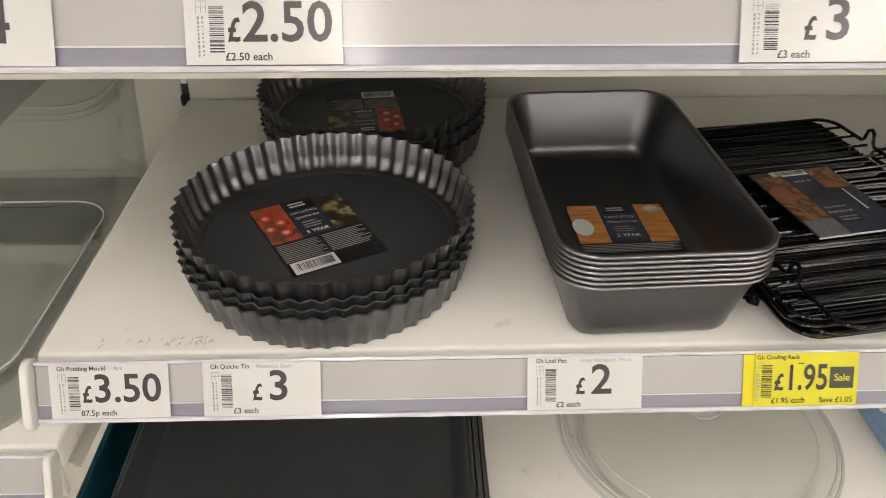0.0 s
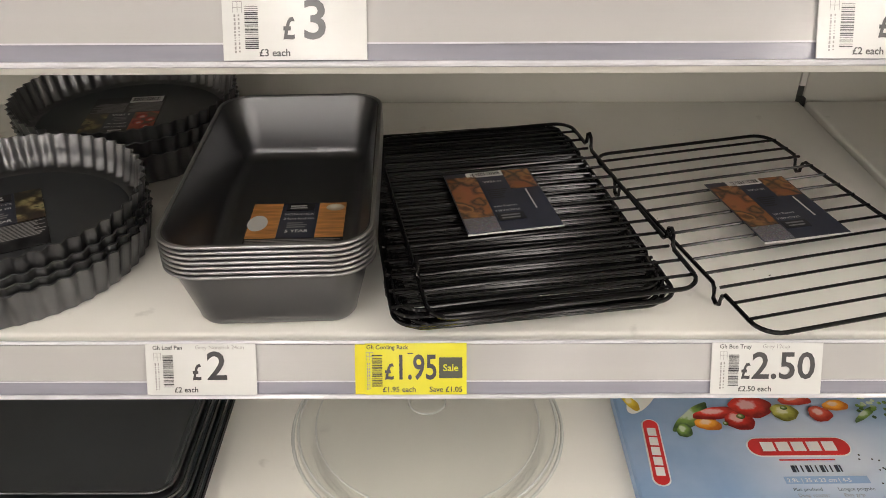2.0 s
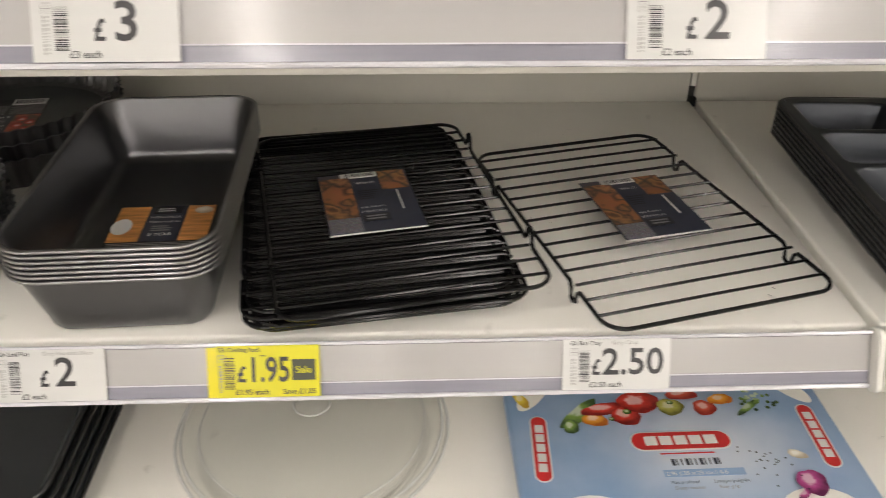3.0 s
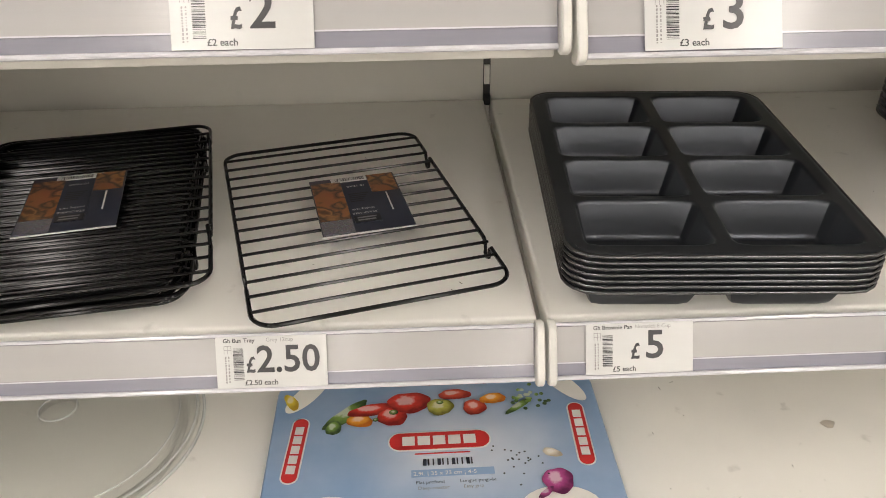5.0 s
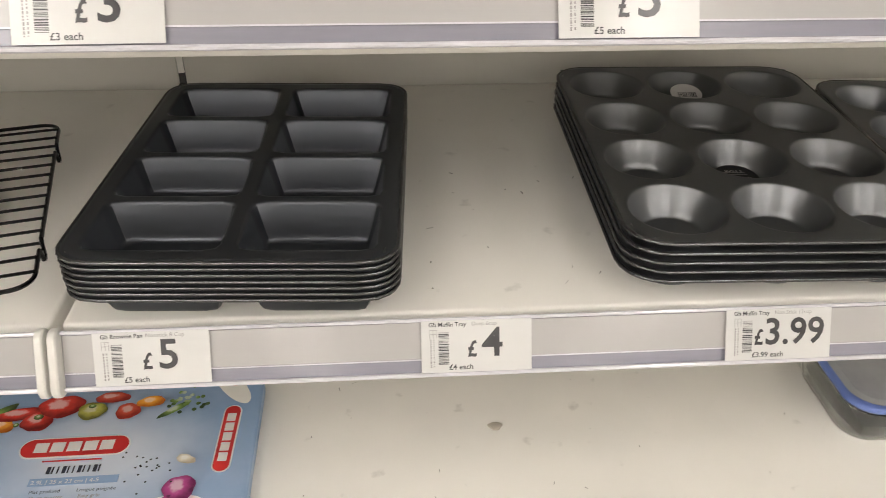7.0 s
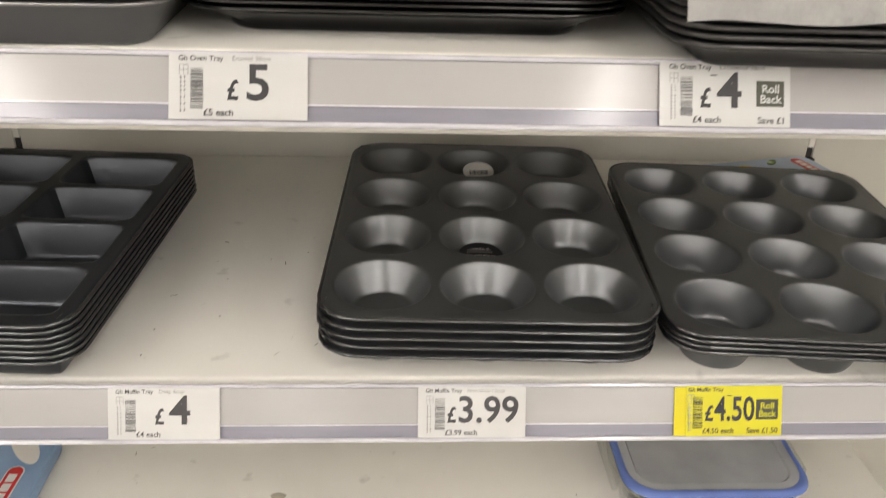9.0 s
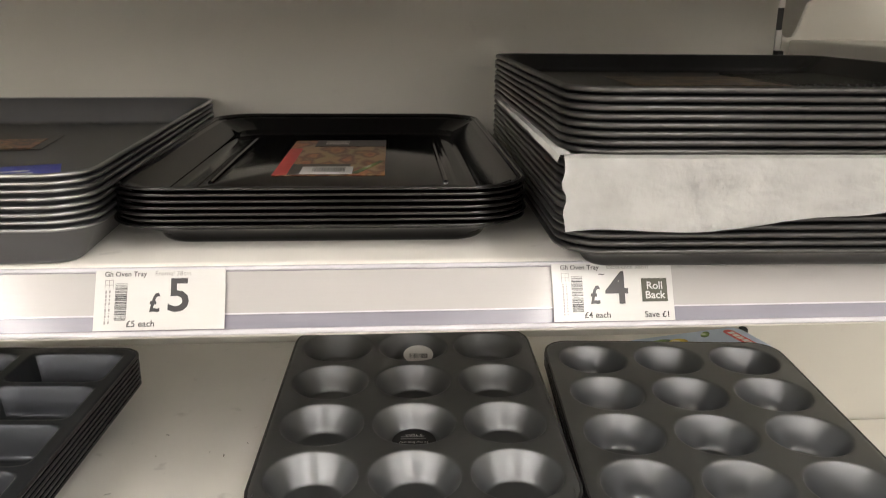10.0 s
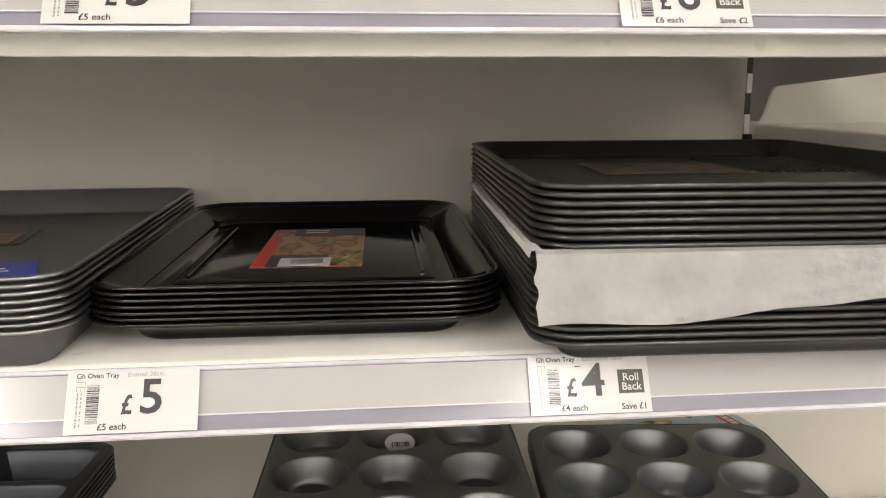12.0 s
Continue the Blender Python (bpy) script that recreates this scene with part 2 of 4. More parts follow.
PIC_DIM = food("print_dim_food", [(0.02, 0.015, 0.012), (0.10, 0.05, 0.025), (0.28, 0.17, 0.08), (0.03, 0.02, 0.015)], 40)


def produce(name, light, dark, scale=40):
    """Printed photograph of a vegetable: pale towards its upper middle, dark at its edge, mottled."""
    m, nt, p = nodes_of(name)
    tc = nt.nodes.new("ShaderNodeTexCoord")
    mp = nt.nodes.new("ShaderNodeMapping")
    mp.inputs["Location"].default_value = (-0.84, -1.26, 0)
    mp.inputs["Scale"].default_value = (2.0, 2.0, 0)
    nt.links.new(tc.outputs["Generated"], mp.inputs[0])
    g = nt.nodes.new("ShaderNodeTexGradient")
    g.gradient_type = "SPHERICAL"
    nt.links.new(mp.outputs[0], g.inputs[0])
    n = nt.nodes.new("ShaderNodeTexNoise")
    n.inputs["Scale"].default_value = scale * 4
    n.inputs["Detail"].default_value = 5
    nt.links.new(tc.outputs["Object"], n.inputs["Vector"])
    mul = nt.nodes.new("ShaderNodeMath")
    mul.operation = "MULTIPLY_ADD"
    nt.links.new(n.outputs["Fac"], mul.inputs[0])
    mul.inputs[1].default_value = 0.6
    nt.links.new(g.outputs["Fac"], mul.inputs[2])
    ramp = nt.nodes.new("ShaderNodeValToRGB")
    ramp.color_ramp.elements[0].position, ramp.color_ramp.elements[1].position = 0.25, 0.80
    ramp.color_ramp.elements[0].color = (*dark, 1)
    ramp.color_ramp.elements[1].color = (*light, 1)
    shine = ramp.color_ramp.elements.new(1.0)
    shine.color = (*[min(1.0, 0.45 + 0.55 * x) for x in light], 1)
    nt.links.new(mul.outputs[0], ramp.inputs[0])
    nt.links.new(ramp.outputs[0], p.inputs["Base Color"])
    p.inputs["Roughness"].default_value = 0.4
    return m


LEMON = produce("print_yellow", (0.85, 0.66, 0.06), (0.55, 0.33, 0.02))
ORANGE = produce("print_orange", (0.90, 0.42, 0.04), (0.55, 0.14, 0.01))
PEPPER = produce("print_pepper_red", (0.72, 0.05, 0.03), (0.22, 0.01, 0.01))
TOMATO = produce("print_tomato_red", (0.66, 0.10, 0.05), (0.30, 0.015, 0.01))
GREEN = produce("print_green", (0.22, 0.36, 0.07), (0.03, 0.07, 0.02))
OLIVE = produce("print_olive", (0.52, 0.50, 0.10), (0.16, 0.15, 0.02))
ONION = produce("print_onion", (0.50, 0.08, 0.28), (0.12, 0.01, 0.07))
BREAD = produce("print_cream", (0.80, 0.74, 0.62), (0.50, 0.42, 0.30))


def glow(name, color, strength):
    m, nt, p = nodes_of(name)
    p.inputs["Base Color"].default_value = (0.8, 0.8, 0.8, 1)
    p.inputs["Emission Color"].default_value = (*color, 1)
    p.inputs["Emission Strength"].default_value = strength
    return m


TUBE = glow("lamp_diffuser", (1.0, 0.928, 0.868), LAMP)


# ---------------- mesh helpers ----------------
def finish(bm, angle=0.6):
    bmesh.ops.recalc_face_normals(bm, faces=bm.faces)
    for f in bm.faces:
        f.smooth = True
    for e in bm.edges:
        if len(e.link_faces) == 2 and e.calc_face_angle(0) > angle:
            e.smooth = False
    me = bpy.data.meshes.new("mesh")
    bm.to_mesh(me)
    bm.free()
    return me


def part(name, bm, material, parent=None, label=""):
    me = bm if isinstance(bm, bpy.types.Mesh) else finish(bm)
    if not me.materials:
        me.materials.append(material)
    ob = new(name, me)
    if parent is not None:
        ob.parent = parent
    if label:
        ob["label"] = label
    return ob


def thing(name, m, label, category, group="", kind=""):
    ob = new(name)
    ob.empty_display_size = 0.02
    ob.matrix_basis = m
    return tagged(ob, label, category, group, kind)


def box(bm, x0, x1, y0, y1, z0, z1, bevel=0.0, seg=2):
    vs = bmesh.ops.create_cube(bm, size=1)["verts"]
    for v in vs:
        v.co = Vector(((x0 + x1) / 2 + v.co.x * (x1 - x0), (y0 + y1) / 2 + v.co.y * (y1 - y0), (z0 + z1) / 2 + v.co.z * (z1 - z0)))
    if bevel > 0:
        es = list({e for v in vs for e in v.link_edges})
        bmesh.ops.bevel(bm, geom=es, offset=bevel, segments=seg, affect="EDGES", profile=0.5)
    return bm


def boxed(*a, **k):
    return box(bmesh.new(), *a, **k)


def rr(w, d, r, z, n=6, cx=0.0, cy=0.0):
    """A rounded rectangle of points, counter-clockwise."""
    r = max(0.0005, min(r, w / 2 - 1e-4, d / 2 - 1e-4))
    out = []
    for sx, sy, a0 in ((1, -1, -90), (1, 1, 0), (-1, 1, 90), (-1, -1, 180)):
        for i in range(n + 1):
            a = radians(a0 + 90 * i / n)
            out.append((cx + sx * (w / 2 - r) + r * math.cos(a), cy + sy * (d / 2 - r) + r * math.sin(a), z))
    return out


def loft(bm, rings, close=False, cap0=True, cap1=True):
    vr = [[bm.verts.new(p) for p in ring] for ring in rings]
    n = len(vr[0])
    pairs = list(zip(vr[:-1], vr[1:])) + ([(vr[-1], vr[0])] if close else [])
    for a, b in pairs:
        for i in range(n):
            j = (i + 1) % n
            bm.faces.new((a[i], a[j], b[j], b[i]))
    if not close:
        if cap0:
            bm.faces.new(list(reversed(vr[0])))
        if cap1:
            bm.faces.new(vr[-1])
    return bm


def tube(bm, pts, rad, n=6, closed=False):
    pts = [Vector(p) for p in pts]
    m = len(pts)
    rings = []
    for i, p in enumerate(pts):
        a = pts[(i - 1) % m] if closed or i > 0 else p
        b = pts[(i + 1) % m] if closed or i < m - 1 else p
        t = (b - a).normalized()
        up = Vector((0, 0, 1)) if abs(t.z) < 0.9 else Vector((1, 0, 0))
        u = t.cross(up).normalized()
        v = u.cross(t).normalized()
        rings.append([p + rad * (math.cos(2 * math.pi * k / n) * u + math.sin(2 * math.pi * k / n) * v) for k in range(n)])
    return loft(bm, rings, close=closed)


def disc(bm, cx, cy, rx, ry, z, n=20, rot=0.0):
    vs = []
    for i in range(n):
        a = 2 * math.pi * i / n
        x, y = rx * math.cos(a), ry * math.sin(a)
        vs.append(bm.verts.new((cx + x * math.cos(rot) - y * math.sin(rot), cy + x * math.sin(rot) + y * math.cos(rot), z)))
    bm.faces.new(vs)
    return bm


def quad(bm, x0, x1, y0, y1, z):
    bm.faces.new([bm.verts.new(p) for p in ((x0, y0, z), (x1, y0, z), (x1, y1, z), (x0, y1, z))])
    return bm


def slab(x0, x1, y0, y1, z, t=0.0004):
    return boxed(x0, x1, y0, y1, z, z + t)


FONT_MESH = {}


def text_mesh(s, size, bold=0.0, squeeze=1.0, align="LEFT"):
    key = (s, size, bold, squeeze, align)
    if key not in FONT_MESH:
        cu = bpy.data.curves.new("writing", "FONT")
        cu.body, cu.size, cu.resolution_u, cu.offset = s, size, 3, bold
        cu.align_x = align
        ob = bpy.data.objects.new("writing", cu)
        scene.collection.objects.link(ob)
        dg = bpy.context.evaluated_depsgraph_get()
        me = bpy.data.meshes.new_from_object(ob.evaluated_get(dg))
        bpy.data.objects.remove(ob)
        me.transform(Matrix.Diagonal((squeeze, 1, 1, 1)))
        me.materials.clear()
        FONT_MESH[key] = me
    return FONT_MESH[key].copy()


def write(s, x, y, z, size, material, parent, bold=0.0, squeeze=1.0, name="writing", rot=0.0, align="LEFT"):
    me = text_mesh(s, size, bold, squeeze, align)
    ob = part(name, me, material, parent)
    ob.matrix_basis = Matrix.Translation((x, y, z)) @ Matrix.Rotation(rot, 4, "Z")
    return ob


# ---------------- aisle, floor, ceiling ----------------
def wall(name, x0, x1, y0, y1, z0, z1, material, label, category):
    ob = part(name, boxed(x0, x1, y0, y1, z0, z1), material)
    return tagged(ob, label, category, kind="structure")


wall("floor", -5, 7, -17, 0.9, -0.1, 0.0, FLOOR, "pale speckled vinyl floor of the shop aisle", "floor")
wall("ceiling", -5, 7, -17, 0.9, 2.9, 3.0, CEIL, "plain off-white ceiling of the shop", "ceiling")
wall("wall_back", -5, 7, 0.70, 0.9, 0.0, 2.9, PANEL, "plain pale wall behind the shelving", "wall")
# Added wall, out of view; it closes the room and throws light back.
wall("wall_front", -5, 7, -17.2, -17.0, 0.0, 2.9, FAR, "unseen plain wall added far across the aisle to bounce light", "wall")
wall("wall_west", -5.2, -5, -17, 0.9, 0.0, 2.9, FAR, "plain side wall of the shop", "wall")
wall("wall_east", 7, 7.2, -17, 0.9, 0.0, 2.9, FAR, "plain side wall of the shop", "wall")
# Added partition, out of view; its height sets how much low light passes.
wall("wall_aisle_unseen", -5, 7, -3.1, -2.3, 0.0, 1.10, FAR, "unseen low partition added across the aisle to shape the light", "wall")

for lx in (-2.2, 0.0, 2.25, 4.5):
    lamp = thing("ceiling_light", pose(lx, -15.3, 2.9), "long white ceiling batten light, switched on", "ceiling light", "aisle ceiling lights")
    part("housing", boxed(-0.10, 0.10, -0.05, 14.50, -0.06, 0.0, 0.01), CAP, lamp)
    part("diffuser", boxed(-0.065, 0.065, 0.0, 14.45, -0.13, -0.0605, 0.008), TUBE, lamp, "glowing white diffuser")


# ---------------- shelving ----------------
def upright(x):
    """A post coloured shade-dark between two back panels, with a row of dark slots and the tips of the shelf hooks."""
    up = thing("shelf_upright", pose(x, BACK, 0), "pale slotted steel upright between two shelf bays", "upright", "slotted uprights")
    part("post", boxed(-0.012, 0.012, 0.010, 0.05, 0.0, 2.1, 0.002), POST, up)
    tab = finish(boxed(-0.0034, 0.0034, 0.0060, 0.0095, -0.012, 0.012))
    for i in range(26):
        ob = part("slot_tab", tab, SHELF, up)
        ob.location = (0.0, 0.0, 0.615 + 0.05 * i)
    for z in (0.935, 1.297, 1.182):
        part("hook", boxed(-0.004, 0.004, -0.004, 0.006, z - 0.006, z + 0.006, 0.0015), SLOT, up, "dark hook tip")


for ux in (0.0, 1.0, 2.0):
    upright(ux)
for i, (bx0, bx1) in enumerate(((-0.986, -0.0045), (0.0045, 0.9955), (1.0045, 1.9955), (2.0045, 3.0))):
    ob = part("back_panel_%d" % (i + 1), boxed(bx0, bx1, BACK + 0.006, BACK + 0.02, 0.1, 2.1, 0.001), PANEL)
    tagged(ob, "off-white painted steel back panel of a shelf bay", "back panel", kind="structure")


def bracket_mesh(deep):
    """Side plate under a shelf: a hook by the upright, then a long taper to the front."""
    prof = [(0.456, -0.03), (0.456, -deep + 0.004), (0.448, -deep), (0.434, -deep + 0.001), (0.425, -deep + 0.010), (0.415, -deep + 0.026),
            (0.408, -deep + 0.038), (0.400, -deep + 0.042), (0.24, -deep + 0.051), (0.03, -deep + 0.062), (0.022, -0.03)]
    bm = bmesh.new()
    return loft(bm, [[(0.0, y, z) for y, z in prof], [(0.003, y, z) for y, z in prof]])


def shelf(x0, x1, z, tilt, label, group, rise=0.003):
    """A steel shelf with its price rail. tilt: how far the rail's foot stands forward."""
    w = x1 - x0
    sh = thing("shelf", pose(x0, 0, z), label, "shelf", group)
    bm = boxed(0.004, w - 0.004, 0.011, BACK - 0.002, -0.026, 0.0, 0.0035, 3)
    part("deck", bm, SHELF, sh)
    bm = boxed(0.006, w - 0.006, 0.004, 0.0115, -0.05, -0.006, 0.0015)
    part("front_lip", bm, SHELF, sh)
    for bx in (0.0045, w - 0.0075):
        ob = part("bracket", bracket_mesh(0.108), BRACKET, sh)
        ob.location = (bx, 0, 0)
    a = math.atan2(0.0345, tilt)
    rail = part("price_rail", boxed(0.008, w - 0.008, -0.001, 0.0405, -0.0025, -0.0012), RAIL_BACK, sh, "clear price rail with a lilac tint")
    rail.matrix_basis = Matrix.Translation((0, -tilt - 0.0012, rise - 0.0385)) @ Matrix.Rotation(a, 4, "X")
    part("insert", boxed(0.0085, w - 0.0085, 0.0115, 0.0385, -0.001, -0.0004), INSERT, rail, "white card insert")
    bm = tube(bmesh.new(), [(0.008, 0.0405, 0.0), (w - 0.008, 0.0405, 0.0)], 0.0016, 8)
    part("top_bead", bm, BEAD, rail)
    bm = tube(bmesh.new(), [(0.008, -0.0005, 0.0), (w - 0.008, -0.0005, 0.0)], 0.0019, 8)
    part("bottom_bead", bm, BEAD, rail)
    part("inner_line", boxed(0.0085, w - 0.0085, 0.0105, 0.0115, -0.001, 0.0002), BEAD, rail)
    for cx in (0.0015, w - 0.0075):
        bm = loft(bmesh.new(), [[(cx + dx, p[0], p[1]) for p in (rr(0.050 - s, 0.018 - s, 0.008, 0.0, 5, cx=0.0195, cy=0.0005))]
                                for dx, s in ((0.0, 0.002), (0.001, 0.0), (0.005, 0.0), (0.006, 0.002))])
        part("end_cap", bm, CAP, rail, "white rounded plastic end cap")
    return sh


T2, T3 = 0.0160, 0.0190
FULL = "white painted steel shelf holding baking tins"
shelf(0, 1, Z1, T2, "white painted steel shelf holding glassware and trays", "bay shelves")
shelf(1, 2.005, Z1, T2, "nearly empty white painted steel shelf, marked and scuffed", "bay shelves")
shelf(0, 1, Z2, T2, FULL, "bay shelves")
shelf(1, 2.005, Z2, T2, FULL, "bay shelves")
shelf(0, 1, Z3 + 0.0055, T2, "white painted steel shelf with price tickets along its front", "bay shelves")
shelf(1, 2.005, Z3, T3, "white painted steel shelf holding stacks of oven trays", "bay shelves")
shelf(0, 1, Z4, T3, "white painted steel upper shelf with price tickets", "bay shelves")
shelf(1, 2.005, Z4, T3, "white painted steel upper shelf with price tickets", "bay shelves")
shelf(-1, 0, 0.846, T2, "white painted steel shelf holding clear plastic tubs", "bay shelves")
shelf(2.005, 3, 1.316, T2, "white painted steel shelf of the neighbouring bay", "bay shelves")
shelf(2.005, 3, 1.53, T3, "white painted steel shelf of the neighbouring bay", "bay shelves")
shelf(2.005, 3, 0.80, T2, "white painted steel shelf of the neighbouring bay", "bay shelves")
left_shelf = shelf(-1, 0, Z3, T2, "white painted steel shelf of the neighbouring bay", "bay shelves")
part("side_plate", boxed(0.9925, 0.9955, 0.03, 0.44, -0.104, -0.03, 0.001), PLATE, left_shelf, "flat grey side plate")

# ---------------- tins and trays ----------------
def pan_meshes(W, D, H, R, taper, lip, wall_t=0.0009, fillet=0.008, rim_r=0.0019, n=7, rim_h=0.0014):
    """The body and the rolled rim of a tin: W, D at the rim's outside, H high; its floor lies at z = 0."""
    ow, od = W - 2 * lip, D - 2 * lip
    bw, bd = ow - 2 * taper, od - 2 * taper
    R2 = max(0.004, R - lip)
    rb = max(0.003, R2 - taper * 0.5)
    t2 = 2 * wall_t
    rings = [rr(bw - 2 * fillet, bd - 2 * fillet, max(0.002, rb - fillet), 0, n)]
    for k in range(1, 5):
        a = math.pi / 2 * k / 4
        s = fillet * (1 - math.sin(a))
        rings.append(rr(bw - 2 * s, bd - 2 * s, max(0.002, rb - s), fillet * (1 - math.cos(a)), n))
    rings.append(rr(ow, od, R2, H - 0.002, n))
    rings.append(rr(ow + lip, od + lip, R2 + lip / 2, H - 0.0022, n))
    rings.append(rr(ow + lip, od + lip, R2 + lip / 2, H - 0.0009, n))
    rings.append(rr(ow - t2 + 0.001, od - t2 + 0.001, R2, H - 0.0009, n))
    rings.append(rr(ow - t2 - 0.0002, od - t2 - 0.0002, R2 - 0.0002, H - 0.0025, n))
    for k in range(4, -1, -1):
        a = math.pi / 2 * k / 4
        s = fillet * (1 - math.sin(a))
        rings.append(rr(bw - t2 - 2 * s, bd - t2 - 2 * s, max(0.002, rb - s), wall_t + fillet * (1 - math.cos(a)), n))
    body = finish(loft(bmesh.new(), rings), 0.9)
    prof = []
    rad = min(rim_r, lip * 0.6)
    for k in range(8):
        a = 2 * math.pi * k / 8
        o = rad * math.cos(a)
        prof.append(rr(W - 2 * rad + 2 * o, D - 2 * rad + 2 * o, R - rad + o, H - rim_h + rim_h * math.sin(a), n))
    rim = finish(loft(bmesh.new(), prof, close=True), 2.0)
    return body, rim


def tin(name, m, meshes, materials, label, category, group):
    t = thing(name, m, label, category, group)
    part("body", meshes[0], materials[0], t)
    part("rim", meshes[1], materials[1], t)
    return t


def bars(parent, x0, x1, y0, y1, n, z, material, jitter=0.0, seed=1, name="print_line"):
    """Unreadable small print as thin bars."""
    rng = random.Random(seed)
    bm = bmesh.new()
    h = (y1 - y0) / n
    for i in range(n):
        e = x1 - rng.random() * jitter * (x1 - x0)
        quad(bm, x0, e, y0 + h * (i + 0.2), y0 + h * (i + 0.72), z)
    return part(name, bm, material, parent)


def barcode(parent, x0, x1, y0, y1, z, vertical=True, seed=3, material=None):
    rng = random.Random(seed)
    bm = bmesh.new()
    p, end = (x0, x1) if vertical else (y0, y1)
    while p < end:
        w = rng.choice((0.5, 0.5, 1.0, 1.5)) * (end - (x0 if vertical else y0)) / 46
        if vertical:
            quad(bm, p, min(p + w, end), y0, y1, z)
        else:
            quad(bm, x0, x1, p, min(p + w, end), z)
        p += w + rng.choice((0.6, 0.9, 1.4)) * (end - (x0 if vertical else y0)) / 46
    return part("barcode", bm, material or INK, parent)


# loaf tins: a stack of seven
LOAF_M = pose(0.4335, 0.1390, Z2, 0, 0, 2.4)
loaf_meshes = pan_meshes(0.154, 0.276, 0.0590, 0.030, 0.0118, 0.0050, wall_t=0.0002, fillet=0.011)
LOAF_LABEL = "grey steel loaf tin with rolled rim, nested in a stack"
loaf = tin("loaf_tin", LOAF_M, loaf_meshes, (STEEL_LIGHT, RIM_STEEL), LOAF_LABEL, "loaf tin", "stacked loaf tins")
for i in range(1, 7):
    top = copy_thing(loaf, LOAF_M @ pose(0, 0, 0.0041 * i))
top["label"] = "top loaf tin of the stack, with a printed card label inside"
lab = part("label", slab(-0.041, 0.041, -0.036, 0.036, 0.0), LABEL_BLACK, top, "printed card label with a dark panel")
lab.matrix_basis = pose(0.0045, -0.0130, 0.0010, 0, 0, 0)
part("photo", slab(-0.0405, -0.015, -0.022, 0.0355, 0.0005), PIC_BOARD, lab)
part("photo", slab(0.017, 0.0405, -0.022, 0.0355, 0.0005), PIC_BOARD, lab)
part("flour_bowl", disc(bmesh.new(), -0.033, 0.002, 0.0085, 0.013, 0.001), WHITE, lab)
part("egg", disc(bmesh.new(), 0.031, 0.027, 0.008, 0.006, 0.001), BREAD, lab)
part("panel", slab(-0.0148, 0.0168, -0.022, 0.0355, 0.0005), NAVY, lab)
part("brand_block", slab(-0.0110, 0.0130, 0.0225, 0.0335, 0.00095), LABEL_BLACK, lab)
bars(lab, -0.008, 0.010, 0.0245, 0.0315, 2, 0.0015, WHITE, 0.3, 5, "brand_mark")
write("NON-STICK", 0.001, 0.0145, 0.0011, 0.0048, WHITE, lab, align="CENTER")
write("24cm loaf tin", 0.001, 0.0070, 0.0011, 0.0050, WHITE, lab, align="CENTER")
write("5 YEAR", 0.001, -0.0140, 0.0011, 0.0062, WHITE, lab, bold=0.0001, align="CENTER")
bars(lab, -0.008, 0.010, -0.007, 0.003, 3, 0.0011, INK_SOFT, 0.4, 7)
bars(lab, -0.0395, 0.039, -0.0345, -0.0235, 5, 0.0006, INK_SOFT, 0.1, 8)


# quiche tins
def quiche_mesh(r_top, r_bot, H, flutes=50, depth=0.0017):
    n = flutes * 8

    def ring(r, z, wave):
        return [((r + wave * math.cos(flutes * 2 * math.pi * i / n)) * math.cos(2 * math.pi * i / n),
                 (r + wave * math.cos(flutes * 2 * math.pi * i / n)) * math.sin(2 * math.pi * i / n), z) for i in range(n)]
    rings = [ring(r_bot - 0.006, 0, 0), ring(r_bot - 0.002, 0.0002, depth * 0.3), ring(r_bot, 0.002, depth), ring((r_bot + r_top) / 2, H / 2, depth),
             ring(r_top, H - 0.001, depth), ring(r_top + 0.0012, H, depth), ring(r_top - 0.0002, H + 0.0004, depth), ring(r_top - 0.0012, H - 0.0015, depth),
             ring((r_bot + r_top) / 2 - 0.001, H / 2, depth), ring(r_bot - 0.001, 0.0045, depth), ring(r_bot - 0.0035, 0.0030, depth * 0.6),
             ring(r_bot - 0.0065, 0.0034, 0.0004), ring(r_bot - 0.009, 0.0014, 0.0)]
    body = finish(loft(bmesh.new(), rings, cap1=False), 1.1)
    bm = bmesh.new()
    disc(bm, 0, 0, r_bot - 0.0085, r_bot - 0.0085, 0.0014, 72)
    return body, finish(bm)


QUICHE = quiche_mesh(0.1130, 0.1060, 0.0330)


